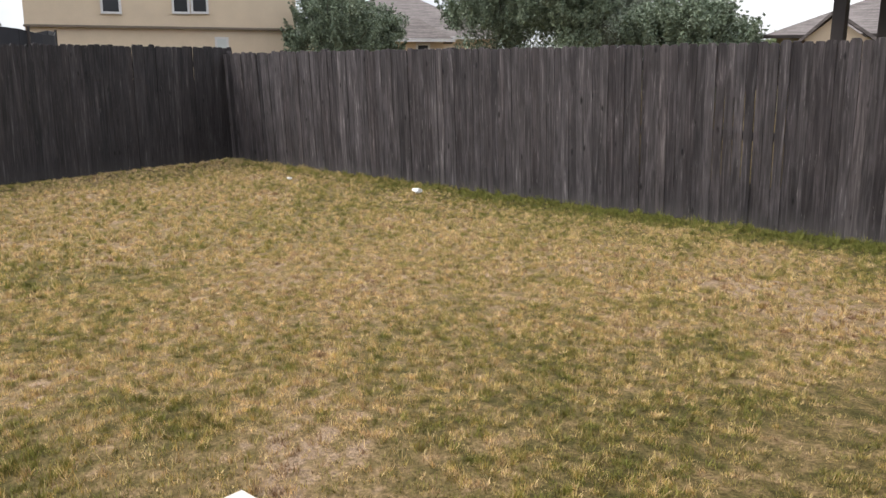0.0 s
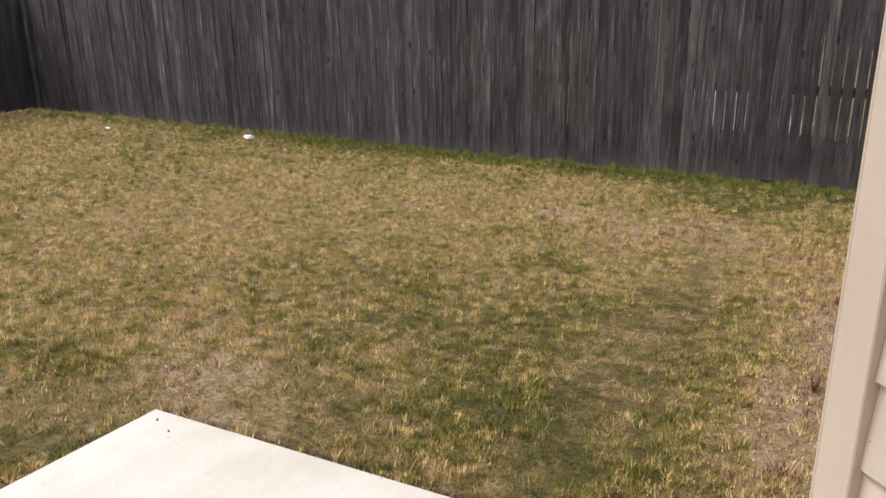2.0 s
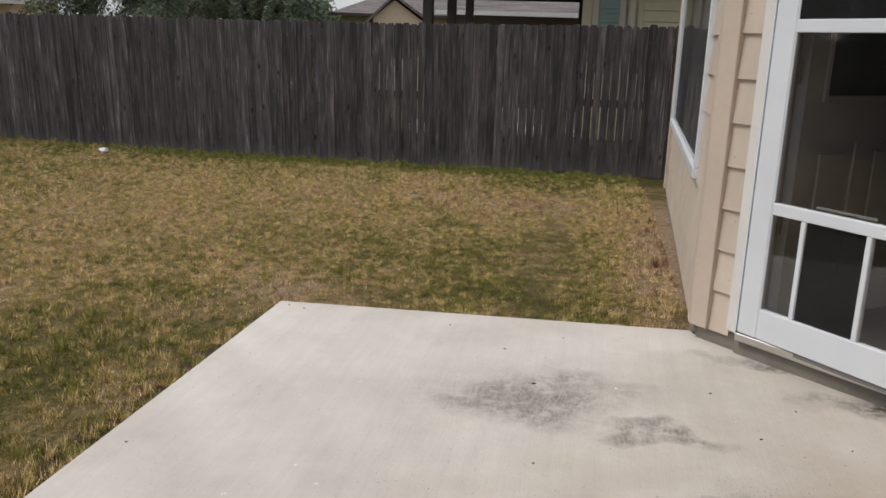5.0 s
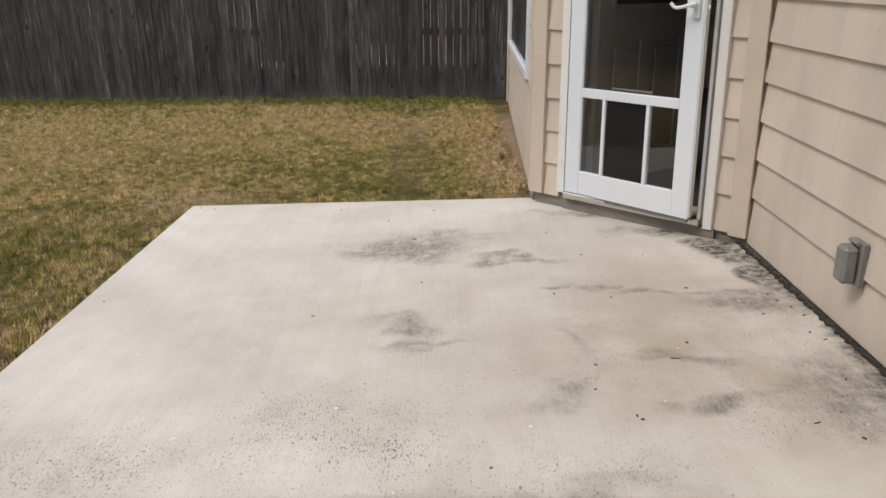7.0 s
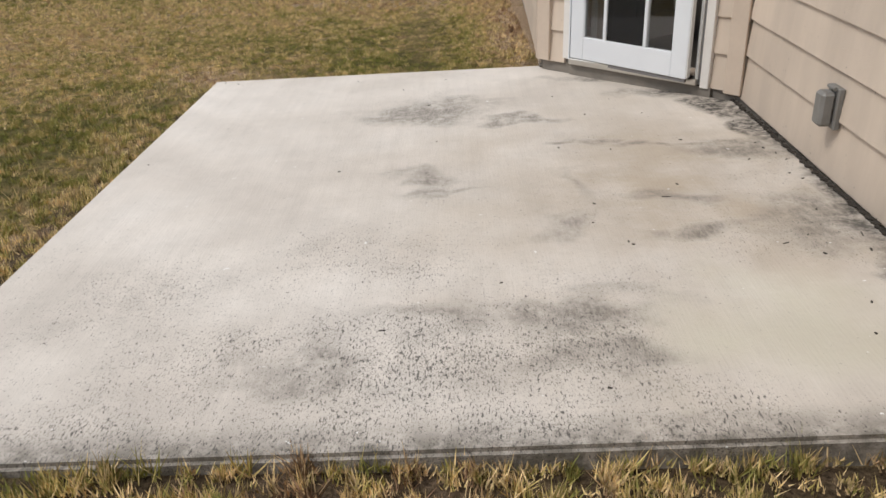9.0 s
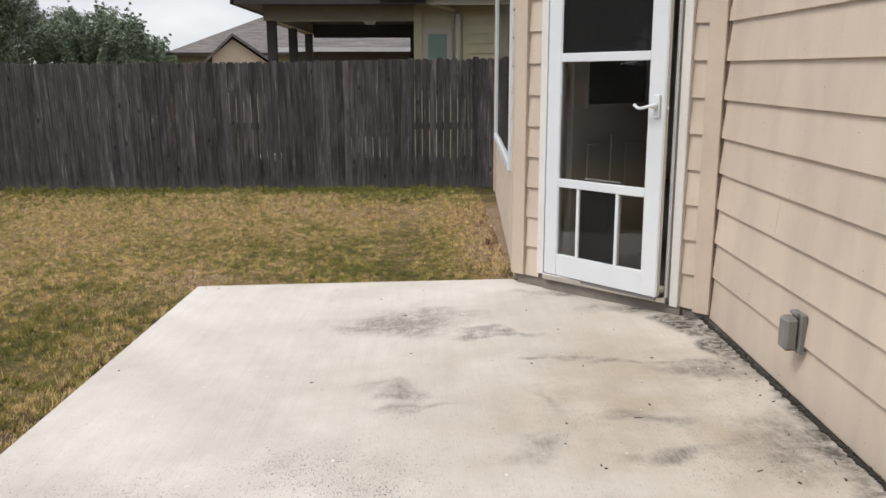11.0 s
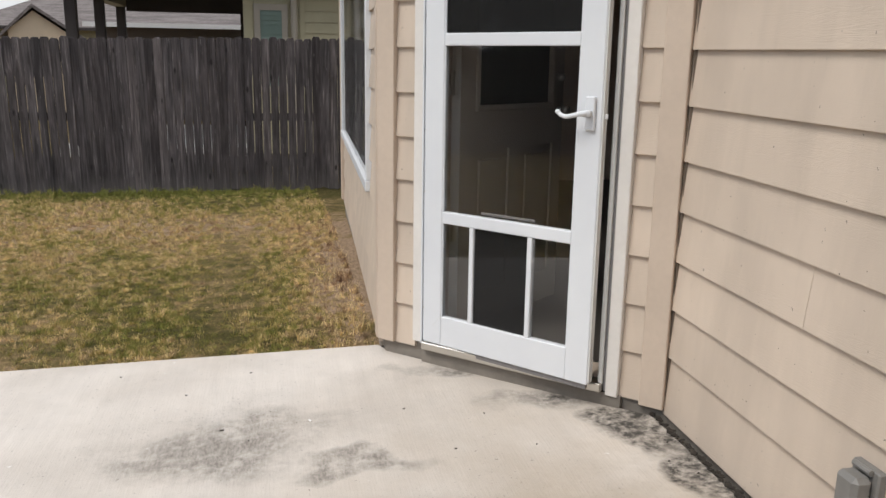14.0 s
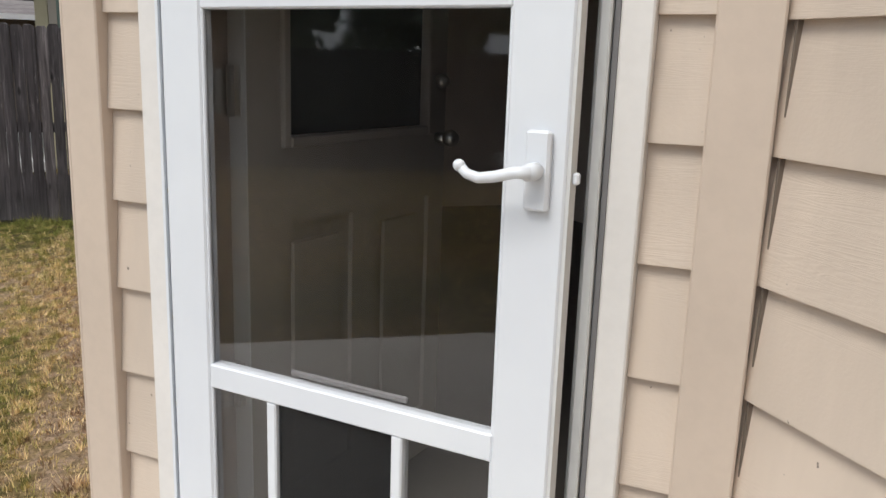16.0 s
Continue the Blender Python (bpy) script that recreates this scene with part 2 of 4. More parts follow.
low = k.n.new("ShaderNodeSeparateXYZ")
k.l.new(wv, low.inputs[0])
low0 = k.n.new("ShaderNodeSeparateXYZ")
k.l.new(v, low0.inputs[0])
reach = k.math("ADD", reach, k.ramp(k.math("MULTIPLY", low.outputs["Y"], -0.25), [(0.50, 0.0), (0.90, 0.27)]))
reach = k.math("SUBTRACT", reach, k.spot(v, 2.5, -3.2, 0.5, 0.45))
grime = k.ramp(reach, [(0.0, 0.0), (0.72, 1.0)])
dash = k.math("ADD", k.noise(k.scaled(v, (1.0, 0.34, 1)), 175, 4, 0.65), k.math("MULTIPLY", grime, 0.17))
dark = k.ramp(dash, [(0.70, 0.0), (0.745, 1.0)])
crumb = k.ramp(k.math("ADD", k.noise(k.scaled(v, (1.0, 0.6, 1)), 190, 3, 0.7), k.math("MULTIPLY", grime, 0.15)), [(0.67, 0.0), (0.72, 1.0)])
soft = k.math("MULTIPLY", grime, k.ramp(k.noise(v, 6, 6, 0.7), [(0.40, 0.0), (0.70, 0.5)]))
blots = gather(((1.38, -0.92, 0.44, 0.30, 0.95), (1.55, -0.72, 0.22, 0.12, 0.6), (1.87, -1.13, 0.21, 0.085, 1.05), (1.93, -1.53, 0.12, 0.05, 0.9), (2.13, -1.54, 0.13, 0.06, 1.0), (2.30, -1.62, 0.16, 0.05, 0.8), (2.68, -1.59, 0.30, 0.07, 1.3), (2.70, -1.72, 0.32, 0.17, 0.9),
                (1.34, -1.93, 0.12, 0.15, 0.75), (1.40, -2.08, 0.20, 0.06, 0.9), (2.0, -2.02, 0.05, 0.24, 0.45), (2.30, -2.22, 0.18, 0.07, 0.8), (2.35, -2.56, 0.24, 0.08, 0.8), (2.75, -2.45, 0.28, 0.26, 0.9), (1.90, -2.43, 0.11, 0.15, 0.55), (1.88, -3.04, 0.30, 0.15, 1.0), (1.95, -3.28, 0.30, 0.10, 0.8),
                (1.50, -3.02, 0.25, 0.10, 0.6), (1.10, -3.30, 0.26, 0.10, 0.6)), small.outputs[0])
streak = k.ramp(k.noise(k.scaled(v, (1.0, 0.28, 1)), 90, 6, 0.8), [(0.36, 0.0), (0.60, 0.9)])
cloud = k.ramp(k.noise(v, 13, 6, 0.7), [(0.32, 0.2), (0.56, 1.0)])
smear = k.math("MULTIPLY", k.math("MULTIPLY", k.ramp(blots, [(0.0, 0.0), (0.6, 1.0)]), k.math("ADD", k.math("MULTIPLY", streak, 0.55), 0.45, True)), cloud)
mold = gather(((2.62, -0.80, 0.30, 0.12, 0.8), (2.85, -1.08, 0.20, 0.22, 1.4), (2.93, -1.45, 0.13, 0.50, 1.2), (2.93, -2.2, 0.11, 0.9, 1.0), (2.93, -3.1, 0.10, 0.8, 0.9), (2.30, -0.40, 0.34, 0.10, 0.7)), small.outputs[0])
mold = k.math("MULTIPLY", k.ramp(mold, [(0.05, 0.0), (0.7, 1.0)]), k.ramp(k.noise(v, 26, 7, 0.75), [(0.36, 0.15), (0.58, 1.0)]))
rim = k.math("MULTIPLY", k.ramp(k.math("MULTIPLY", low0.outputs["Y"], -0.25), [(0.880, 0.0), (0.911, 0.9)]), k.ramp(k.noise(v, 14, 6, 0.7), [(0.36, 0.25), (0.58, 1.0)]))
pit = k.ramp(k.noise(v, 70, 2, 0.5), [(0.255, 0.6), (0.275, 0.0)])
warm = k.math("MULTIPLY", k.spot(wv, 2.45, -2.1, 1.5, 1.9), k.ramp(k.noise(v, 2.4, 6, 0.65), [(0.34, 0.15), (0.60, 0.95)]))
base = k.mix(base, (0.385, 0.32, 0.245), warm)
base = k.mix(base, (0.27, 0.245, 0.215), soft)
base = k.mix(base, (0.175, 0.155, 0.13), smear)
base = k.mix(base, (0.05, 0.045, 0.038), mold)
base = k.mix(base, (0.10, 0.088, 0.068), rim)
base = k.mix(base, (0.07, 0.063, 0.056), k.math("MULTIPLY", k.math("MAXIMUM", dark, k.math("MULTIPLY", crumb, 0.5)), 0.9))
base = k.mix(base, (0.10, 0.09, 0.08), pit)
base = k.mix(base, (0.50, 0.475, 0.37), k.math("MULTIPLY", k.spot(wv, 2.5, -3.15, 0.55, 0.45), 0.6))
chip = k.ramp(k.noise(v, 24, 3, 0.6), [(0.735, 0.0), (0.75, 1.0)])
base = k.mix(base, (0.72, 0.71, 0.69), chip)
k.color(base)
k.bump(k.math("ADD", k.noise(k.scaled(v, (1, 0.08, 1)), 130, 3), k.math("MULTIPLY", k.noise(v, 30, 4), 1.2)), 0.35, 0.004)
CONCRETE = k.m
FOUNDATION = painted("foundation_concrete", (0.23, 0.205, 0.175), 0.9, 0.3, 6, 0.5)
DEBRIS = painted("dark_joint_debris", (0.03, 0.024, 0.018), 0.95, 0.5, 40, 0.8)


def lawn_tone(k, v):
    """0 where the lawn is parched, 1 where it is green."""
    tone = 0.537
    for scale, weight in ((0.5, 0.52), (2.1, 0.48), (11.0, 0.95)):
        tone = k.math("ADD", k.math("MULTIPLY", k.math("SUBTRACT", k.noise(v, scale, 4, 0.65), 0.5), weight), tone)
    for (x, y, rx, ry, w) in ((0.1, 1.3, 1.9, 1.3, 0.10), (1.3, 1.5, 1.0, 1.1, 0.10), (-3.6, 1.0, 0.7, 0.5, 0.10), (-3.5, 6.45, 5.5, 0.8, 0.42), (0.8, 6.45, 3.5, 0.85, 0.4), (-5.5, 5.2, 2.6, 0.8, 0.07),
                              (-0.9, -1.4, 0.8, 2.2, 0.20), (1.2, 0.5, 1.4, 0.6, 0.19), (1.5, -4.3, 3.0, 0.6, 0.08), (1.4, 4.7, 1.6, 1.2, 0.08), (1.4, 5.7, 1.7, 0.9, 0.13)):
        tone = k.math("ADD", tone, k.math("MULTIPLY", k.spot(v, x, y, rx, ry), w))
    for (x, y, rx, ry, w) in ((-0.7, 4.1, 2.4, 1.1, 0.08), (0.7, 3.8, 1.8, 1.1, 0.14), (-2.4, 1.4, 2.0, 1.5, 0.08), (-1.4, 0.5, 1.2, 0.9, 0.10), (2.0, 1.6, 0.5, 2.4, 0.34), (-6.5, 2.5, 3.0, 2.8, 0.07), (-0.1, 0.35, 0.8, 0.5, 0.12), (-2.0, 2.2, 1.2, 0.8, 0.05), (1.5, -3.85, 3.0, 0.2, 0.1)):
        tone = k.math("SUBTRACT", tone, k.math("MULTIPLY", k.spot(v, x, y, rx, ry), w))
    return tone


k = Mat("lawn_soil", 0.95)
v = k.world()
tone = lawn_tone(k, v)
thatch = k.ramp(tone, [(0.34, (0.46, 0.33, 0.22)), (0.44, (0.36, 0.255, 0.135)), (0.56, (0.24, 0.18, 0.08)), (0.74, (0.12, 0.105, 0.04))])
strand = k.ramp(k.noise(v, 60, 6, 0.8), [(0.34, 0.16), (0.64, 1.0)])
edge = k.math("MAXIMUM", k.math("MAXIMUM", k.spot(v, -0.05, -1.85, 0.14, 2.1), k.spot(v, 1.0, 0.04, 1.2, 0.10)), k.spot(v, 1.5, -3.72, 1.9, 0.12))
earth = k.ramp(edge, [(0.0, 0.0), (0.35, 0.85)])
k.color(k.mix(k.mix(thatch, (0.10, 0.072, 0.05), earth), strand, 1.0, "MULTIPLY")).bump(k.noise(v, 45, 5, 0.7), 0.8, 0.02)
k.b.inputs["Specular IOR Level"].default_value = 0.05
SOIL = k.m
k = Mat("grass_blades", 0.65)
v = k.world()
tuft = k.n.new("ShaderNodeAttribute")
tuft.attribute_name = "tuft"
tone = k.math("ADD", lawn_tone(k, v), k.math("MULTIPLY", k.math("SUBTRACT", k.rnd("island"), 0.5), 0.26))
tone = k.math("ADD", tone, k.math("MULTIPLY", k.math("SUBTRACT", tuft.outputs["Fac"], 0.5), 0.42))
worn = k.ramp(k.noise(v, 20, 4, 0.6), [(0.34, 0.48), (0.58, 1.3)])
k.color(k.mix(worn, k.ramp(tone, [(0.10, (0.22, 0.13, 0.08)), (0.26, (0.42, 0.285, 0.165)), (0.40, (0.79, 0.60, 0.33)), (0.51, (0.61, 0.465, 0.205)), (0.60, (0.38, 0.31, 0.105)), (0.70, (0.265, 0.245, 0.075)), (0.92, (0.185, 0.195, 0.05))]), 1.0, "MULTIPLY"))
k.b.inputs["Specular IOR Level"].default_value = 0.1
BLADE = k.m

# things beyond the fence
CREAM = painted("cream_siding", (0.62, 0.50, 0.36), 0.7, 0.06)
YELLOW = painted("pale_yellow_siding", (0.40, 0.36, 0.235), 0.7, 0.08)
FRIEZE = painted("olive_tan_fascia", (0.25, 0.225, 0.165), 0.7, 0.08)
DARKTRIM = painted("dark_brown_trim", (0.035, 0.026, 0.023), 0.6, 0.2)
DSPOUT = painted("beige_downspout", (0.36, 0.32, 0.26), 0.5, 0.06)
WINDARK = Mat("dark_window", 0.12).color((0.02, 0.024, 0.028)).m
TEALBLIND = painted("teal_blind", (0.17, 0.235, 0.20), 0.5, 0.1)
FARWHITE = painted("white_fascia", (0.62, 0.61, 0.6), 0.6, 0.06)
NET = painted("black_netting", (0.03, 0.03, 0.034), 0.9, 0.2)
BARK = painted("bark", (0.09, 0.07, 0.055), 0.9, 0.3, 12, 0.6)
k = Mat("roof_shingle", 0.9)
v = k.world()
row = k.ramp(k.noise(k.scaled(v, (0.8, 0.8, 14)), 1.5, 4, 0.6), [(0.35, (0.10, 0.085, 0.08)), (0.65, (0.19, 0.165, 0.155))])
k.color(k.mix(row, k.ramp(k.noise(v, 9, 4), [(0.3, 0.8), (0.7, 1.1)]), 1.0, "MULTIPLY")).bump(k.noise(v, 30, 3), 0.5, 0.01)
SHINGLE = k.m


def leaf_mat(name, a, b):
    k = Mat(name, 0.55)
    k.color(k.ramp(k.rnd("island"), [(0.0, a), (0.7, b), (1.0, tuple(x * 1.5 for x in b))]))
    return k.m


LEAF = leaf_mat("tree_leaves", (0.085, 0.115, 0.072), (0.165, 0.205, 0.13))
LEAF2 = leaf_mat("pale_tree_leaves", (0.13, 0.15, 0.11), (0.22, 0.25, 0.18))
PALM = leaf_mat("palm_leaves", (0.08, 0.105, 0.045), (0.17, 0.21, 0.09))
PAPER = painted("white_paper", (0.8, 0.8, 0.8), 0.8, 0.05)


# ---- mesh helpers ----
def box(bm, x0, x1, y0, y1, z0, z1, m=None, bev=0.0):
    vs = [bm.verts.new(p) for p in ((x0, y0, z0), (x1, y0, z0), (x1, y1, z0), (x0, y1, z0), (x0, y0, z1), (x1, y0, z1), (x1, y1, z1), (x0, y1, z1))]
    fs = [bm.faces.new([vs[i] for i in q]) for q in ((3, 2, 1, 0), (4, 5, 6, 7), (0, 1, 5, 4), (1, 2, 6, 5), (2, 3, 7, 6), (3, 0, 4, 7))]
    if bev:
        es = list({e for f in fs for e in f.edges})
        r = bmesh.ops.bevel(bm, geom=es, offset=bev, segments=1, affect="EDGES")
        vs = list({w for f in r["faces"] for w in f.verts} | {w for w in vs if w.is_valid})
    if m is not None:
        for w in vs:
            w.co = m @ w.co
    return vs


def tube(bm, pts, radius, sides=8, taper=1.0):
    """A round bar along a line of points."""
    rings = []
    n = len(pts)
    for i, p in enumerate(pts):
        p = Vector(p)
        d = (Vector(pts[min(i + 1, n - 1)]) - Vector(pts[max(i - 1, 0)])).normalized()
        a = d.orthogonal().normalized()
        b = d.cross(a)
        r = radius * (1 + (taper - 1) * i / max(1, n - 1))
        rings.append([bm.verts.new(p + (a * math.cos(q) + b * math.sin(q)) * r) for q in [2 * math.pi * j / sides for j in range(sides)]])
    for i in range(n - 1):
        for j in range(sides):
            bm.faces.new((rings[i][j], rings[i][(j + 1) % sides], rings[i + 1][(j + 1) % sides], rings[i + 1][j]))
    bm.faces.new(rings[0][::-1])
    bm.faces.new(rings[-1])


def prism(bm, poly, z0, z1, m=None):
    """An upright block over a polygon; z0 and z1 are heights or functions of x, y."""
    f0 = z0 if callable(z0) else (lambda x, y: z0)
    f1 = z1 if callable(z1) else (lambda x, y: z1)
    lo = [bm.verts.new((x, y, f0(x, y))) for x, y in poly]
    hi = [bm.verts.new((x, y, f1(x, y))) for x, y in poly]
    bm.faces.new(lo[::-1])
    bm.faces.new(hi)
    n = len(poly)
    for i in range(n):
        bm.faces.new((lo[i], lo[(i + 1) % n], hi[(i + 1) % n], hi[i]))
    if m is not None:
        for w in lo + hi:
            w.co = m @ w.co


def mesh_of(bm, name, material, smooth=False):
    bmesh.ops.recalc_face_normals(bm, faces=bm.faces)
    me = bpy.data.meshes.new(name)
    bm.to_mesh(me)
    bm.free()
    me.materials.append(material)
    if smooth:
        me.polygons.foreach_set("use_smooth", [True] * len(me.polygons))
    return me


def part(name, bm, material, parent=None, label="", smooth=False):
    ob = new(name, mesh_of(bm, name, material, smooth))
    if parent is not None:
        ob.parent = parent
    if label:
        ob["label"] = label
    return ob


def slab(name, args, material, parent=None, label="", bev=0.0, m=None):
    bm = bmesh.new()
    box(bm, *args, m, bev)
    return part(name, bm, material, parent, label)


def empty(name, m, label, category, group="", kind=""):
    ob = new(name)
    ob.matrix_world = m
    ob.empty_display_size = 0.1
    return tagged(ob, label, category, group, kind)


def frame_of(x, y, dx, dy):
    """A wall's own axes: x along it, y into the house, z up."""
    d = Vector((dx, dy)).normalized()
    return Matrix(((d.x, -d.y, 0, x), (d.y, d.x, 0, y), (0, 0, 1, 0), (0, 0, 0, 1)))


# ---- plan ----
SLOPE = 0.022                      # the slab falls away from the house
AX, AY = 2.078, -0.16              # inner edge of the corner board beside the door
DOOR_WALL = frame_of(AX, AY, 0.7085, -0.7057)
RIGHT_WALL = frame_of(2.948, -1.007, 0.0, -1.0) @ pose(0, 0, 0, 0, 0.7, 0)
TURN_W = 2.0
WINDOW_WALL = frame_of(2.018, -0.10, -math.sin(radians(TURN_W)), -math.cos(radians(TURN_W)))
WIN_END = -4.12                    # far end of the window wall, along its own axis
WALL_TOP = 2.95
LAP, LAP0 = 0.182, 0.108
FENCE_Y = 6.58
FENCE_TOP = 1.56
CORNER_X = -9.8


def ground_z(x, y):
    d = math.hypot(min(0.0, x), max(0.0, y))
    bank = 0.10 * min(1.0, max(0.0, (x - 1.2) / 0.75)) * min(1.0, max(0.0, y / 0.3)) * min(1.0, max(0.0, (5.8 - y) / 2.0))
    bank += 0.05 * min(1.0, max(0.0, (-3.4 - y) / 0.2)) * min(1.0, max(0.0, (x + 0.5) / 0.5))
    return -0.055 - 0.19 * min(1.0, d / 6.6) ** 1.2 + bank


def patio_z(x, y):
    return SLOPE * x


# ---- ground, lawn, slab ----
def build_ground():
    xs = [-300, -120, -60, -30, -18] + [-12 + 0.5 * i for i in range(37)] + [8, 12, 20, 40, 120, 300]
    ys = [-300, -120, -60, -30, -16] + [-10 + 0.5 * i for i in range(41)] + [12, 14, 18, 24, 40, 120, 300]
    vs = [(x, y, ground_z(x, y) + 0.008 * noise.noise(Vector((x * 1.3, y * 1.3, 0)))) for y in ys for x in xs]
    w = len(xs)
    fs = [(j * w + i, j * w + i + 1, (j + 1) * w + i + 1, (j + 1) * w + i) for j in range(len(ys) - 1) for i in range(w - 1)]
    me = bpy.data.meshes.new("ground")
    me.from_pydata(vs, [], fs)
    me.materials.append(SOIL)
    me.polygons.foreach_set("use_smooth", [True] * len(me.polygons))
    tagged(new("ground", me), "parched lawn ground with soil and thatch", "ground", kind="structure")


build_ground()
RIGHT_END = -9.0                   # how far the house wall runs back past the slab
PATIO = [(0, 0), (0, -3.65), (2.93, -3.65), (2.93, -0.99), (2.06, -0.13), (2.03, 0.0)]
bm = bmesh.new()
prism(bm, PATIO, -0.22, patio_z)
bmesh.ops.bevel(bm, geom=[e for e in bm.edges if all(w.co.z > -0.1 for w in e.verts)], offset=0.012, segments=2, affect="EDGES")
tagged(part("patio_slab", bm, CONCRETE), "pale concrete patio slab stained with dark mildew specks", "patio", kind="structure")


# ---- the house ----
def lap_edges(z0=LAP0, z1=WALL_TOP):
    out, z = [], z0
    while z < z1 - 0.02:
        out.append((z, min(z + LAP, z1)))
        z += LAP
    return out


PLANKS = {}


def plank(parent, x0, x1, z0, z1, material):
    """One lap board: thin at its head, thick at its foot, which stands proud of the row below."""
    key = (round(x1 - x0, 3), round(z1 - z0, 3), material.name)
    if key not in PLANKS:
        bm = bmesh.new()
        w, h = x1 - x0, z1 - z0
        prof = [(0.006, 0.0), (0.006, 0.004), (0.0205, h + 0.004), (0.0285, h + 0.004), (0.0205, 0.0)]
        a = [bm.verts.new((0, y, z)) for y, z in prof]
        b = [bm.verts.new((w, y, z)) for y, z in prof]
        n = len(prof)
        for i in range(n):
            bm.faces.new((a[i], a[(i + 1) % n], b[(i + 1) % n], b[i]))
        bm.faces.new(a[::-1])
        bm.faces.new(b)
        PLANKS[key] = mesh_of(bm, "plank", material)
    ob = new("plank", PLANKS[key])
    ob.parent = parent
    ob.location = (x0, 0, z0)
    return ob


def wall(name, m, boxes, label):
    bm = bmesh.new()
    for b in boxes:
        box(bm, *b)
    ob = part(name, bm, TRIM)
    ob.matrix_world = m
    return tagged(ob, label, "wall", kind="structure")


def footing(m, x0, x1):
    ob = slab("foundation", (x0, x1, 0.022, 0.17, -0.3, LAP0 + 0.02), FOUNDATION)
    ob.matrix_world = m
    tagged(ob, "grey concrete house foundation strip with damp stains", "foundation", kind="structure")


# wall with the door, set at an angle between the two others
DL, DR, DT, DB = 0.19, 0.985, 2.17, 0.155
wall_door = wall("wall_door", DOOR_WALL, [(-0.07, DL, 0.03, 0.17, LAP0, WALL_TOP), (DR, 1.24, 0.03, 0.17, LAP0, WALL_TOP), (DL, DR, 0.03, 0.17, DT, WALL_TOP), (DL, DR, 0.03, 0.17, LAP0, DB)], "tan lap-sided wall section with a door opening")
footing(DOOR_WALL, -0.07, 1.27)
for i, (z0, z1) in enumerate(lap_edges()):
    if z0 < 2.2:
        plank(wall_door, 0.0005, 0.1055, z0, z1, SIDING)
        plank(wall_door, 1.0505, 1.1305, z0, z1, SIDING)
    else:
        plank(wall_door, 0.003, 1.128, z0, z1, SIDING)
slab("corner_board", (-0.088, 0.0, -0.012, 0.028, 0.11, WALL_TOP), TRIM, wall_door, "tan painted corner board", 0.003)
slab("corner_board", (1.131, 1.222, -0.004, 0.028, 0.095, WALL_TOP), TRIM, wall_door, "tan painted corner board", 0.003)

# casing and jambs of the door
door_1 = empty("door_1", DOOR_WALL, "cream door casing with grey-white jambs and metal threshold", "door frame", kind="structure")
slab("casing_left", (0.106, 0.152, -0.014, 0.028, 0.14, 2.212), CASING, door_1, "", 0.003)
slab("casing_bead", (0.154, 0.160, -0.020, 0.028, 0.14, 2.19), WHITE, door_1)
slab("jamb_left", (0.163, 0.19, -0.016, 0.17, 0.155, 2.19), WHITE, door_1, "", 0.002)
slab("casing_right", (1.002, 1.050, -0.014, 0.028, 0.105, 2.212), CASING, door_1, "", 0.003)
slab("jamb_strip", (0.992, 1.0, -0.006, 0.028, 0.12, 2.19), GASKET, door_1)
slab("jamb_right", (0.972, 0.990, -0.018, 0.17, 0.135, 2.19), VINYL, door_1, "", 0.003)
slab("jamb_stop", (0.962, 0.970, 0.012, 0.17, 0.135, 2.19), VINYL, door_1, "", 0.002)
slab("casing_head", (0.106, 1.050, -0.018, 0.028, 2.214, 2.272), CASING, door_1, "", 0.003)
slab("jamb_head", (0.163, 0.99, -0.010, 0.17, 2.192, 2.212), WHITE, door_1, "", 0.002)
slab("threshold", (0.165, 0.99, -0.035, 0.20, 0.118, 0.152), STEEL, door_1, "dull metal threshold", 0.004)
slab("sill_board", (0.15, 1.06, -0.004, 0.02, 0.05, 0.112), FOUNDATION, door_1)
for z in (0.62, 1.24, 1.90):
    bm = bmesh.new()
    box(bm, 0.193, 0.196, 0.06, 0.125, z - 0.045, z + 0.045)
    tube(bm, [(0.203, 0.128, z - 0.05), (0.203, 0.128, z + 0.05)], 0.008, 8)
    part("hinge", bm, STEEL, door_1, "brass-coloured steel hinge")

# storm door, hung on the left jamb and standing a hand's breadth open
STORM = DOOR_WALL @ pose(0.172, -0.026, 0.0, 0, 0, -4.0)
storm_door = empty("storm_door", STORM, "white aluminium storm door with dark glass, slightly ajar", "door")
SW, SB, ST = 0.785, 0.155, 2.172
for nm, a in (("stile", (0, 0.092, 0, 0.034, SB, ST)), ("stile", (0.690, SW, 0, 0.034, SB, ST)), ("top_rail", (0.092, 0.690, 0.001, 0.033, 2.088, ST)), ("middle_rail", (0.092, 0.690, 0.001, 0.033, 1.386, 1.434)),
              ("lower_rail", (0.092, 0.690, 0.001, 0.033, 0.680, 0.728)), ("bottom_rail", (0.092, 0.690, 0.001, 0.033, SB, 0.282)), ("muntin", (0.228, 0.250, 0.003, 0.031, 0.282, 0.680)), ("muntin", (0.500, 0.522, 0.003, 0.031, 0.282, 0.680))):
    slab(nm, a, WHITE, storm_door, "", 0.003)
for a in ((0.084, 0.097, 0.004, 0.012, 0.27, 2.09), (0.685, 0.698, 0.004, 0.012, 0.27, 2.09)):
    slab("glazing_bead", a, WHITE, storm_door, "", 0.002)
bm = bmesh.new()
box(bm, 0, 0.052, -0.0004, 0.001, -0.0008, 0.0008, Matrix.Translation((0.053, 0, 0.236)) @ Matrix.Rotation(-math.radians(50), 4, "Y"))
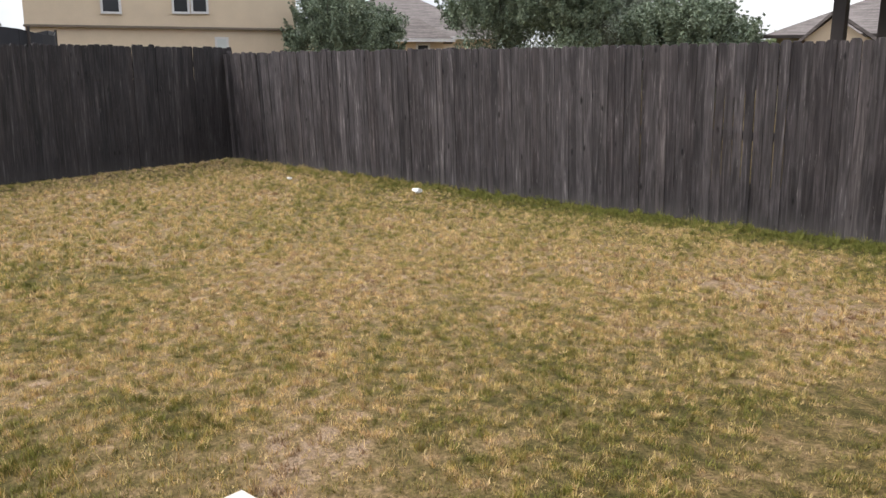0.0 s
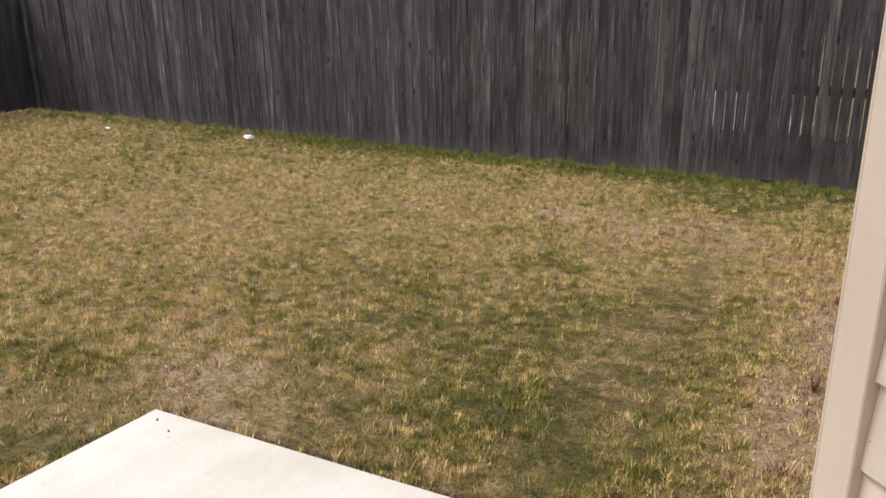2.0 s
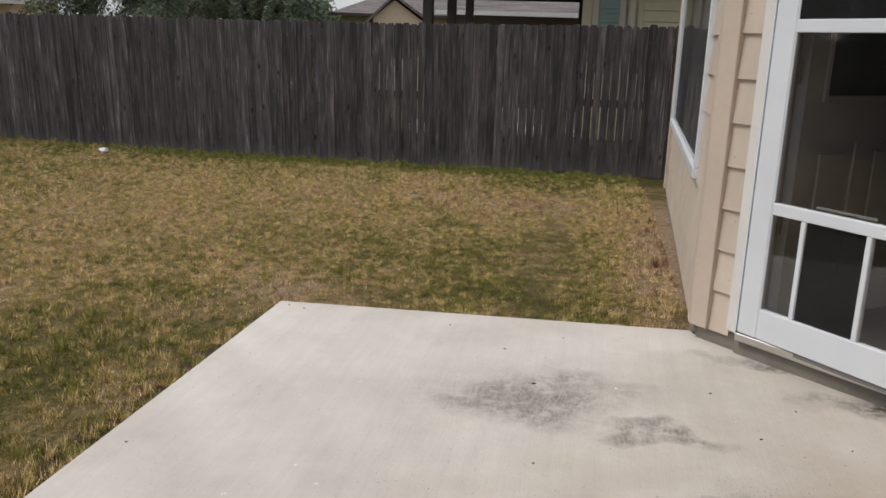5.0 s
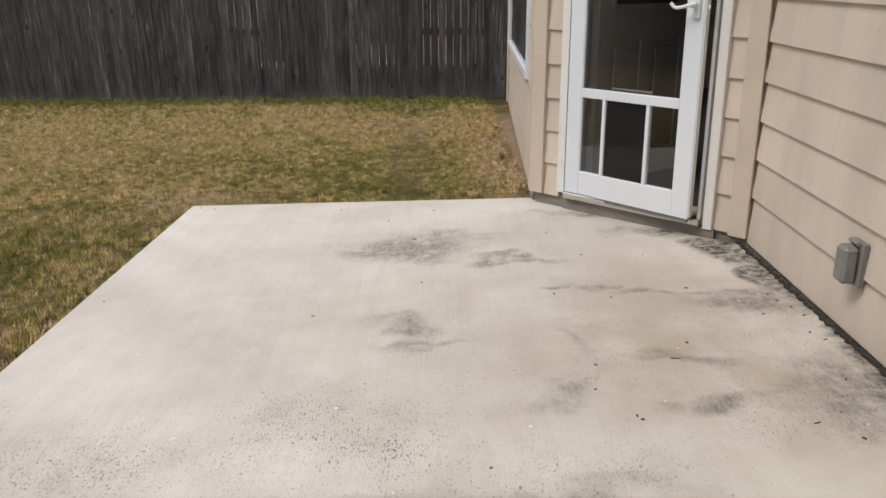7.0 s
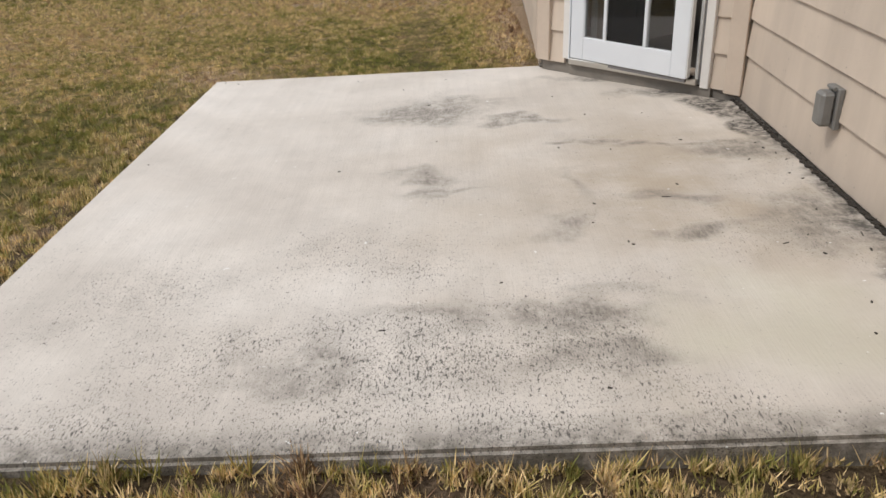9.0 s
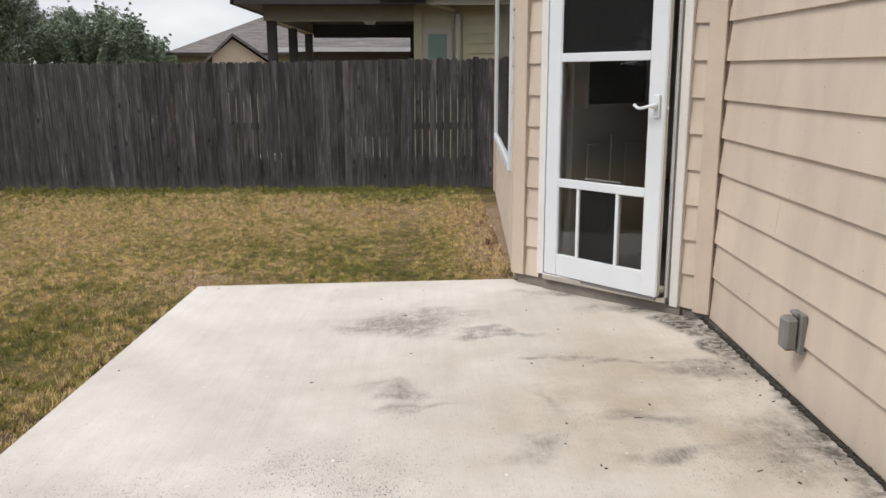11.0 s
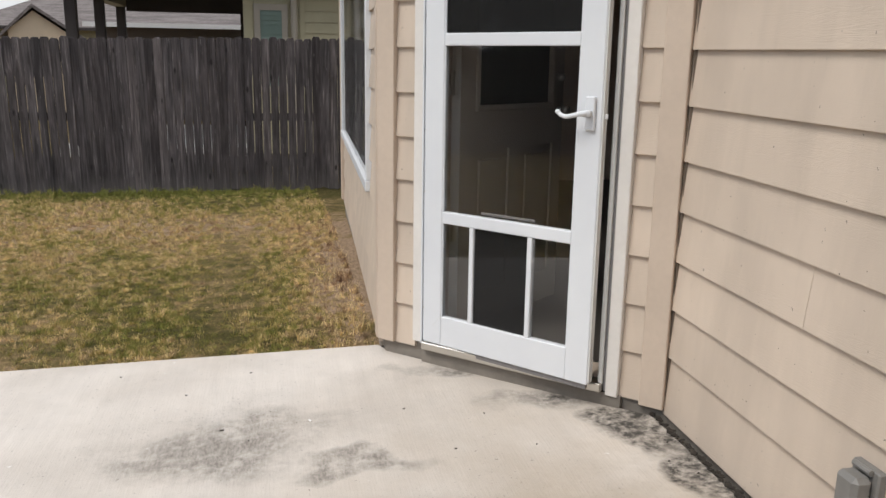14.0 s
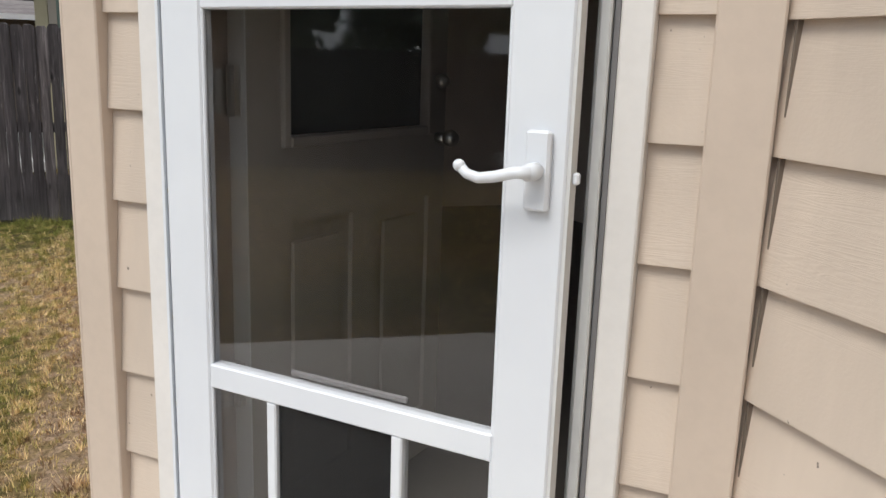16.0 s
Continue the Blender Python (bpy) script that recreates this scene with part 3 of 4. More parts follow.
part("mitre_joint", bm, VINYL, storm_door, "short grey mitre joint")
slab("edge_strip", (SW, SW + 0.006, 0.004, 0.030, SB + 0.01, ST), VINYL, storm_door)
slab("sweep", (0.01, SW - 0.01, 0.010, 0.026, SB - 0.02, SB), GASKET, storm_door)
panes = [("screen", (0.092, 0.690, 0.014, 0.017, 1.434, 2.088), SCREEN), ("pane", (0.092, 0.690, 0.016, 0.020, 0.728, 1.386), GLASS), ("pane", (0.092, 0.228, 0.016, 0.020, 0.282, 0.680), GLASS), ("screen", (0.250, 0.500, 0.014, 0.018, 0.282, 0.680), SCREEN), ("pane", (0.522, 0.690, 0.016, 0.020, 0.282, 0.680), GLASS)]
for nm, a, mt in panes:
    p = slab(nm, a, mt, storm_door, "dark insect screen" if nm == "screen" else "clear glass pane")
    p.visible_shadow = False
slab("sash_lift", (0.27, 0.52, 0.022, 0.030, 0.734, 0.746), GASKET, storm_door, "clear grey sash lift bar", 0.003)
bm = bmesh.new()
box(bm, 0.726, 0.764, -0.016, 0.0, 1.098, 1.215, None, 0.004)
plate = part("handle", bm, WHITE, storm_door, "white lever handle and plate")
bm = bmesh.new()
tube(bm, [(0.745, -0.016, 1.157), (0.745, -0.046, 1.157)], 0.013, 12)
tube(bm, [(0.749, -0.044, 1.157), (0.725, -0.048, 1.156), (0.695, -0.050, 1.148), (0.670, -0.050, 1.144), (0.652, -0.051, 1.149), (0.640, -0.052, 1.160)], 0.009, 10, 0.85)
bmesh.ops.create_uvsphere(bm, u_segments=10, v_segments=8, radius=0.0095, matrix=Matrix.Translation((0.640, -0.052, 1.160)))
part("lever", bm, WHITE, plate, "", True)
slab("latch_bolt", (SW + 0.006, SW + 0.016, 0.010, 0.022, 1.138, 1.156), WHITE, storm_door, "", 0.003)
for z in (0.3, 0.62, 0.80, 1.05, 1.5, 1.9):
    slab("screw", (-0.004, 0.002, 0.004, 0.012, z, z + 0.008), STEEL, storm_door)

# the house's own door, swung open into the room
INNER = DOOR_WALL @ pose(0.236, 0.138, 0.0, 0, 0, 84)
inner_door = empty("panel_door", INNER, "taupe panelled house door swung open indoors", "door")
bm = bmesh.new()
for a in ((0, 0.10, 0.17, 2.15), (0.72, 0.80, 0.17, 2.15), (0.10, 0.72, 1.95, 2.15), (0.10, 0.72, 0.95, 1.12), (0.10, 0.72, 0.17, 0.32), (0.36, 0.46, 0.32, 0.95)):
    box(bm, a[0], a[1], 0, 0.045, a[2], a[3])
part("leaf_frame", bm, INNER_DOOR, inner_door)
slab("hinge_edge", (-0.004, -0.0005, 0.001, 0.052, 0.17, 2.15), VINYL, inner_door, "pale bare hinge edge of the door")
for z in (0.62, 1.24, 1.90):
    slab("hinge_leaf", (-0.0065, -0.004, 0.012, 0.044, z - 0.05, z + 0.05), STEEL, inner_door, "steel hinge leaf")
for x0, x1, z0, z1 in ((0.10, 0.36, 0.32, 0.95), (0.46, 0.72, 0.32, 0.95)):
    bm = bmesh.new()
    box(bm, x0, x1, 0.012, 0.033, z0, z1)
    vs = box(bm, x0 + 0.04, x1 - 0.04, 0.004, 0.014, z0 + 0.04, z1 - 0.04, None, 0.006)
    part("raised_panel", bm, INNER_DOOR, inner_door)
bm = bmesh.new()
for a in ((0.10, 0.125, 1.12, 1.95), (0.695, 0.72, 1.12, 1.95), (0.125, 0.695, 1.12, 1.145), (0.125, 0.695, 1.925, 1.95)):
    box(bm, a[0], a[1], -0.010, 0.02, a[2], a[3], None, 0.004)
part("lite_frame", bm, INNER_DOOR, inner_door)
slab("lite_glass", (0.125, 0.695, 0.02, 0.026, 1.145, 1.925), Mat("shaded_lite_glass", 0.22).color((0.075, 0.082, 0.078)).m, inner_door, "dark door window")
for nm, z, r in (("knob", 1.11, 0.024), ("deadbolt", 1.265, 0.020)):
    bm = bmesh.new()
    bmesh.ops.create_uvsphere(bm, u_segments=14, v_segments=9, radius=r, matrix=Matrix.Translation((0.755, -0.045 if nm == "knob" else -0.012, z)))
    tube(bm, [(0.755, 0, z), (0.755, -0.03, z)], r * 0.6, 10)
    part(nm, bm, STEEL, inner_door, "steel " + nm, True)

# long wall beside the slab
wall_right = wall("wall_right", RIGHT_WALL, [(-0.06, -RIGHT_END - 1.0, 0.03, 0.17, LAP0, WALL_TOP)], "tan lap-sided house wall beside the patio")
footing(RIGHT_WALL, -0.03, -RIGHT_END - 1.0)
rnd = random.Random(5)
LAPS = [0.115, 0.298, 0.476, 0.652, 0.830, 1.005, 1.191, 1.376, 1.564, 1.751, 1.936, 2.122, 2.308, 2.494, 2.680, 2.866, WALL_TOP]
for i, (z0, z1) in enumerate(zip(LAPS, LAPS[1:])):
    z0 = 0.078 if i == 0 else z0
    cuts = [0.0045, 0.73 if i == 3 else 1.2 + 2.3 * rnd.random()]
    if i not in (3, 11):
        cuts[1] = 3.1 + 1.5 * rnd.random()
    while cuts[-1] < -RIGHT_END - 1.3:
        cuts.append(min(cuts[-1] + 3.66, -RIGHT_END - 1.0))
    cuts[0] = 0.003 - 0.0122 * z1
    for a, b in zip(cuts, cuts[1:]):
        plank(wall_right, a, b - 0.002, z0, z1, SIDING)
# the joint's thin shadow line, put in as a dark-coloured strip
slab("joint_shade_strip", (0.0, 0.0035, 0.010, 0.028, 0.11, WALL_TOP), painted("joint_shade_paint", (0.17, 0.135, 0.105), 0.8), wall_right, "strip coloured as the shaded open joint beside the corner board")

# window wall
WX0, WX1, WZ0, WZ1 = -4.0, -0.70, 0.665, 2.40
wall_window = wall("wall_window", WINDOW_WALL, [(WX1, -0.03, 0.03, 0.17, LAP0, WALL_TOP), (WIN_END, WX0, 0.03, 0.17, LAP0, WALL_TOP), (WX0, WX1, 0.03, 0.17, LAP0, WZ0), (WX0, WX1, 0.03, 0.17, WZ1, WALL_TOP)], "tan lap-sided wall with a wide bay window")
footing(WINDOW_WALL, WIN_END, -0.03)
for z0, z1 in lap_edges():
    z0 = 0.06 if z0 == LAP0 else z0
    if z1 <= WZ0 or z0 >= WZ1 + 0.06:
        plank(wall_window, WIN_END + 0.09, -0.092, z0, z1, SIDING)
    else:
        plank(wall_window, WX1 + 0.002, -0.092, z0, z1, SIDING)
slab("corner_board", (-0.09, -0.001, -0.014, 0.028, 0.11, WALL_TOP), TRIM, wall_window, "tan painted corner board", 0.003)
slab("corner_board", (WIN_END - 0.02, WIN_END + 0.085, -0.014, 0.028, 0.08, WALL_TOP), TRIM, wall_window, "tan painted corner board", 0.003)
window_1 = empty("window_1", WINDOW_WALL, "wide three-part window in white vinyl frames", "window", kind="structure")
for nm, a in (("window_sill", (WX0, WX1, -0.016, 0.10, WZ0, WZ0 + 0.055)), ("window_frame", (WX1 - 0.035, WX1, -0.012, 0.10, WZ0 + 0.057, WZ1)), ("window_frame", (WX0, WX0 + 0.05, -0.010, 0.10, WZ0 + 0.057, WZ1)), ("window_head", (WX0 + 0.05, WX1 - 0.05, -0.010, 0.10, WZ1 - 0.055, WZ1)),
              ("mullion", (-1.910, -1.880, 0.014, 0.09, WZ0 + 0.057, WZ1 - 0.057)), ("mullion", (-3.110, -3.080, 0.014, 0.09, WZ0 + 0.057, WZ1 - 0.057))):
    slab(nm, a, WHITE, window_1, "", 0.004)
for x0, x1 in ((-3.948, -3.112), (-3.078, -1.912), (-1.878, -0.752)):
    p = slab("pane", (x0, x1, 0.006, 0.011, WZ0 + 0.057, WZ1 - 0.057), GLASS, window_1, "clear window glass")
    p.visible_shadow = False
    slab("sash_bar", (x0 + 0.02, x1 - 0.02, 0.013, 0.036, 1.50, 1.525), WHITE, window_1, "", 0.003)

# far sides, room and roof that close the house
fx, fy = (WINDOW_WALL @ Vector((WIN_END, 0, 0))).xy
wf = slab("wall_far", (0, 1.3, 0.0, 0.15, LAP0, WALL_TOP), SIDING, None)
wf.matrix_world = Matrix(((0.7071, 0.7071, 0, fx + 0.02), (0.7071, -0.7071, 0, fy + 0.01), (0, 0, 1, 0), (0, 0, 0, 1)))
tagged(wf, "tan house wall beyond the window", "wall", kind="structure")
slab_list = (("wall_north", (fx + 0.9, 7.0, fy + 0.85, fy + 1.0, 0, WALL_TOP), SIDING), ("wall_east", (7.0, 7.15, RIGHT_END, fy + 1.0, 0, WALL_TOP), SIDING), ("wall_south", (2.96, 7.0, RIGHT_END - 0.15, RIGHT_END, 0, WALL_TOP), SIDING), ("wall_inner", (5.6, 5.7, -5.0, 4.2, 0.1, 2.6), ROOM), ("wall_inner", (3.12, 5.6, -5.1, -5.0, 0.1, 2.6), ROOM))
for nm, a, mt in slab_list:
    tagged(slab(nm, a, mt), "plain house wall", "wall", kind="structure")
INSIDE = [(fx + 0.12, fy), (fx + 1.0, fy + 0.83), (6.98, fy + 0.83), (6.98, RIGHT_END + 0.02), (3.13, RIGHT_END + 0.02), (3.13, -0.95), (2.25, -0.08)]
bm = bmesh.new()
prism(bm, INSIDE, -0.1, 0.10)
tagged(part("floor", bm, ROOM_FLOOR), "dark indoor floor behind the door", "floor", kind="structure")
bm = bmesh.new()
prism(bm, INSIDE, 2.6, 2.7)
tagged(part("ceiling", bm, ROOM), "plain indoor ceiling", "ceiling", kind="structure")
EAVE = [(1.72, fy + 0.40), (1.59, -0.28), (2.52, -1.19), (2.52, RIGHT_END - 0.5), (7.6, RIGHT_END - 0.5), (7.6, fy + 1.5), (fx + 0.7, fy + 1.45)]
bm = bmesh.new()
prism(bm, EAVE, WALL_TOP + 0.004, WALL_TOP + 0.17)
soffit = tagged(part("roof_eave", bm, painted("eave_paint", (0.22, 0.18, 0.145), 0.7)), "brown-painted eave and soffit of the house", "eave", kind="structure")
bm = bmesh.new()
top = bm.verts.new((5.2, -1.0, 5.2))
ring = [bm.verts.new((x, y, WALL_TOP + 0.175)) for x, y in EAVE]
for i in range(len(ring)):
    bm.faces.new((ring[i], ring[(i + 1) % len(ring)], top))
tagged(part("roof", bm, SHINGLE), "grey-brown shingle roof of the house", "roof", kind="structure")

# dirt-filled joint between slab and house
rnd = random.Random(11)
bm = bmesh.new()
line = [Vector((2.04, -0.045)), Vector((2.925, -0.93)), Vector((2.925, -3.66))]
for a, b in zip(line, line[1:]):
    d = (b - a)
    q = Vector((d.y, -d.x)).normalized()
    n = int(d.length / 0.012)
    for i in range(n):
        p = a + d * ((i + rnd.random()) / n) + q * rnd.uniform(-0.012, 0.006)
        r = rnd.uniform(0.004, 0.011)
        bmesh.ops.create_icosphere(bm, subdivisions=1, radius=r, matrix=Matrix.Translation((p.x, p.y, patio_z(p.x, p.y) + 0.003)) @ Matrix.Diagonal((1.4, 1.4, 0.55, 1)))
tagged(part("joint_debris", bm, DEBRIS), "dark dirt and leaf crumbs along the slab joint", "debris", kind="stuff")

# weatherproof outlet
outlet = empty("outdoor_outlet", RIGHT_WALL @ pose(1.045, 0.0, 0.265), "grey weatherproof outlet box with clear bubble cover", "outlet")
slab("back_plate", (-0.047, 0.047, -0.012, 0.012, 0.0, 0.158), GREYPLASTIC, outlet, "", 0.004)
bm = bmesh.new()
box(bm, -0.036, 0.036, -0.066, -0.012, 0.010, 0.142, None, 0.012)
part("bubble_cover", bm, GREYPLASTIC, outlet)
bm = bmesh.new()
tube(bm, [(-0.03, -0.02, 0.154), (0.03, -0.02, 0.154)], 0.008, 8)
part("hinge_pin", bm, GREYPLASTIC, outlet)

# wall lantern
lamp = empty("wall_lantern", RIGHT_WALL @ pose(0.36, 0.0, 1.895), "dark bronze wall lantern with glass sides, lit", "lamp")
bm = bmesh.new()
bmesh.ops.create_cone(bm, cap_ends=True, segments=20, radius1=0.06, radius2=0.052, depth=0.028, matrix=Matrix.Translation((0, -0.006, 0.145)) @ Matrix.Rotation(radians(90), 4, "X"))
part("wall_plate", bm, BRONZE, lamp)
bm = bmesh.new()
tube(bm, [(0, -0.02, 0.15), (0, -0.05, 0.19), (0, -0.085, 0.215), (0, -0.12, 0.205), (0, -0.125, 0.175)], 0.009, 8)
part("arm", bm, BRONZE, lamp)
for sx in (-1, 1):
    for sy in (-1, 1):
        slab("cage_post", (sx * 0.046 - 0.003, sx * 0.046 + 0.003, -0.125 + sy * 0.046 - 0.003, -0.125 + sy * 0.046 + 0.003, 0.0, 0.125), BRONZE, lamp)
for z in (0.0, 0.118):
    for s in (-1, 1):
        slab("cage_bar", (-0.050, 0.050, -0.125 + s * 0.046 - 0.004, -0.125 + s * 0.046 + 0.004, z, z + 0.007), BRONZE, lamp)
        slab("cage_bar", (s * 0.046 - 0.004, s * 0.046 + 0.004, -0.167, -0.083, z, z + 0.007), BRONZE, lamp)
bm = bmesh.new()
bmesh.ops.create_cone(bm, cap_ends=True, segments=4, radius1=0.066, radius2=0.018, depth=0.045, matrix=Matrix.Translation((0, -0.125, 0.15)) @ Matrix.Rotation(radians(45), 4, "Z"))
part("cap", bm, BRONZE, lamp)
bm = bmesh.new()
for s in (-1, 1):
    box(bm, -0.043, 0.043, -0.125 + s * 0.044 - 0.001, -0.125 + s * 0.044 + 0.001, 0.008, 0.118)
    box(bm, s * 0.044 - 0.001, s * 0.044 + 0.001, -0.168, -0.082, 0.008, 0.118)
p = part("lantern_glass", bm, GLASS, lamp, "clear lantern glass")
p.visible_shadow = False
bm = bmesh.new()
bmesh.ops.create_uvsphere(bm, u_segments=14, v_segments=10, radius=0.016, matrix=Matrix.Translation((0, -0.125, 0.058)) @ Matrix.Diagonal((1, 1, 1.6, 1)))
part("bulb", bm, BULB, lamp, "glowing warm bulb", True)


# ---- fences ----
def picket_mesh(seed, gap, wood):
    """A weathered dog-eared picket; gap: how far its edges have worn back between the rails."""
    r = random.Random(seed)
    h = 1.80 + r.uniform(-0.012, 0.012)
    w = 0.0502 + r.uniform(-0.0016, 0.0003)
    top = 1.22 + r.uniform(0.0, 0.16)
    foot = 0.42 + r.uniform(0.0, 0.12)
    levels = [0.0, 0.30, foot - 0.03, foot, 0.80, 1.0, top, top + 0.03, 1.55, h - 0.026]
    bend = r.uniform(-0.0015, 0.0015)
    bm = bmesh.new()
    rows = []
    for z in levels:
        cut = gap if foot <= z <= top else 0.0
        o = bend * math.sin(z * 2.2) + r.uniform(-0.0008, 0.0008)
        t = r.uniform(-0.002, 0.002)
        rows.append([bm.verts.new((o + s * (w - cut), y + t, z if z > 0 else r.uniform(-0.03, 0.02))) for s, y in ((-1, -0.009), (1, -0.009), (1, 0.009), (-1, 0.009))])
    ear = 0.019
    rows.append([bm.verts.new((s * (w - ear), y, h + r.uniform(-0.004, 0.004))) for s, y in ((-1, -0.009), (1, -0.009), (1, 0.009), (-1, 0.009))])
    for a, b in zip(rows, rows[1:]):
        for i in range(4):
            bm.faces.new((a[i], a[(i + 1) % 4], b[(i + 1) % 4], b[i]))
    bm.faces.new(rows[0][::-1])
    bm.faces.new(rows[-1])
    return mesh_of(bm, "picket", wood)


PICKETS = [picket_mesh(s, 0.0, WOOD) for s in range(12)]
SHADED_PICKETS = [picket_mesh(s, 0.0, WOOD_SHADED) for s in range(12)]
WIDE = [picket_mesh(60 + s, 0.0036 + 0.0012 * (s % 3), WOOD) for s in range(6)]
WORN = [picket_mesh(40 + s, 0.0028 + 0.0010 * (s % 3), WOOD) for s in range(6)]


def build_fence(m, length, worn, label, seed, boards, wood, fall=0.0):
    """worn(x) tells whether the boards at x have shrunk apart. The boards face local -y."""
    fence = empty("fence", m, label, "fence", "yard fences")
    r = random.Random(seed)
    x = 0.05
    pitch = 0.1
    while x < length:
        ob = new("picket", r.choice(WORN if x > 11.2 else WIDE) if worn(x) and r.random() < 0.9 else r.choice(boards))
        ob.parent = fence
        ob.matrix_basis = pose(x, r.uniform(-0.005, 0.005), FENCE_TOP - 1.80 + r.uniform(-0.008, 0.010) + 0.010 * math.sin(x * 0.7) + 0.02 * max(0.0, (x - 9.0) / 3.0) - fall * max(0.0, 12.0 - x), r.uniform(-0.25, 0.25), r.uniform(-0.12, 0.12), r.uniform(-0.8, 0.8))
        x += pitch
    for z in (0.10, 0.655, 1.32):
        slab("rail", (0, length, 0.02, 0.058, z - 0.045, z + 0.045), wood, fence)
    px = 0.0
    while px <= length:
        slab("post", (px - 0.045, px + 0.045, 0.06, 0.15, -0.7, FENCE_TOP - 0.03), wood, fence)
        px += 2.44
    return fence


build_fence(pose(CORNER_X, FENCE_Y + 0.02, 0, 3.2, 0, 0), 16.5, lambda x: 8.42 < x < 8.86 or 8.95 < x < 9.06 or 10.0 < x < 10.12 or 10.2 < x < 11.75, "grey weathered dog-eared wood picket fence", 3, PICKETS, WOOD, 0.006)
LFX, LFY = -8.2, -6.2
dv = Vector((CORNER_X - LFX, FENCE_Y - LFY))
LEFT_FENCE = Matrix(((dv.x / dv.length, -dv.y / dv.length, 0, LFX), (dv.y / dv.length, dv.x / dv.length, 0, LFY), (0, 0, 1, 0), (0, 0, 0, 1)))
build_fence(LEFT_FENCE, dv.length + 0.09, lambda x: False, "weathered wood picket fence along the yard side, toned dark as if shaded", 8, SHADED_PICKETS, WOOD_SHADED)
build_fence(pose(LFX, LFY, 0, 0, 0, 180) @ pose(-11.2, 0, 0), 11.2, lambda x: False, "weathered wood picket fence behind the patio, toned dark as if shaded", 9, SHADED_PICKETS, WOOD_SHADED)

# crumpled white paper on the grass by the fence
rnd = random.Random(21)
bm = bmesh.new()
bmesh.ops.create_icosphere(bm, subdivisions=3, radius=0.055)
for w in bm.verts:
    n1 = noise.noise(w.co * 28) * 0.5 + noise.noise(w.co * 60) * 0.25
    w.co = w.co * (1.0 + n1)
    w.co.z *= 0.55
paper = part("crumpled_paper", bm, PAPER)
paper.location = (-4.85, 5.92, ground_z(-4.85, 5.92) + 0.05)
tagged(paper, "crumpled white paper scrap lying on grass by the fence", "litter")

bm = bmesh.new()
bmesh.ops.create_icosphere(bm, subdivisions=2, radius=0.032)
for w in bm.verts:
    w.co = w.co * (1.0 + noise.noise(w.co * 45) * 0.6)
    w.co.z *= 0.45
scrap = part("paper_scrap", bm, PAPER)
scrap.location = (-6.95, 5.58, ground_z(-6.95, 5.58) + 0.04)
tagged(scrap, "small white paper scrap in the dry grass", "litter")

# leaf crumbs and twigs scattered on the slab
rnd = random.Random(33)
bm = bmesh.new()
for i in range(100):
    if i % 5 < 2:
        continue
    if i < 50:
        x, y = 0.1 + 2.7 * rnd.random() ** 0.6, -0.05 - 3.5 * rnd.random()
    elif i < 95:
        x, y = 2.88 - abs(rnd.gauss(0, 0.10)), -1.0 - 2.6 * rnd.random()
    else:
        f = rnd.random()
        x, y = (0.05 + 1.9 * f, -0.06 - abs(rnd.gauss(0, 0.09))) if i % 2 else (0.05 + abs(rnd.gauss(0, 0.06)), -0.1 - 3.4 * f)
    if x + y > 1.9 and x > 2.0:
        continue
    a, b = rnd.uniform(0.003, 0.009), rnd.uniform(0.0015, 0.003)
    if i % 17 == 0:
        a, b = rnd.uniform(0.010, 0.018), 0.0012
    box(bm, -a, a, -b, b, 0.0, 0.003, pose(x, y, patio_z(x, y) - 0.0003, 0, 0, rnd.uniform(0, 180)))
tagged(part("leaf_crumbs", bm, DEBRIS), "dry leaf crumbs and twigs scattered over the slab", "debris", kind="stuff")


# ---- beyond the fence ----
def hip_roof(bm, x0, x1, y0, y1, z, rise, m=None):
    half = min(x1 - x0, y1 - y0) / 2
    vs = [bm.verts.new(p) for p in ((x0, y0, z), (x1, y0, z), (x1, y1, z), (x0, y1, z))]
    if x1 - x0 >= y1 - y0:
        r0, r1 = bm.verts.new((x0 + half, (y0 + y1) / 2, z + rise)), bm.verts.new((x1 - half, (y0 + y1) / 2, z + rise))
        fs = ((vs[0], vs[1], r1, r0), (vs[1], vs[2], r1), (vs[2], vs[3], r0, r1), (vs[3], vs[0], r0))
    else:
        r0, r1 = bm.verts.new(((x0 + x1) / 2, y0 + half, z + rise)), bm.verts.new(((x0 + x1) / 2, y1 - half, z + rise))
        fs = ((vs[0], vs[1], r0), (vs[1], vs[2], r1, r0), (vs[2], vs[3], r1), (vs[3], vs[0], r0, r1))
    for f in fs:
        bm.faces.new(f)
    bm.faces.new(vs[::-1])
    if m is not None:
        for w in vs + [r0, r1]:
            w.co = m @ w.co


def far_window(parent, x0, x1, y, z0, z1, casing, glass, t=0.08):
    """A window that faces local -y, with its casing."""
    bm = bmesh.new()
    for a in ((x0 - t, x0, z0 - t, z1 + t), (x1, x1 + t, z0 - t, z1 + t), (x0, x1, z1, z1 + t), (x0, x1, z0 - t, z0)):
        box(bm, a[0], a[1], y - 0.03, y + 0.02, a[2], a[3])
    wd = part("window", bm, casing, parent)
    slab("pane", (x0, x1, y - 0.012, y + 0.01, z0, z1), glass, wd)
    return wd


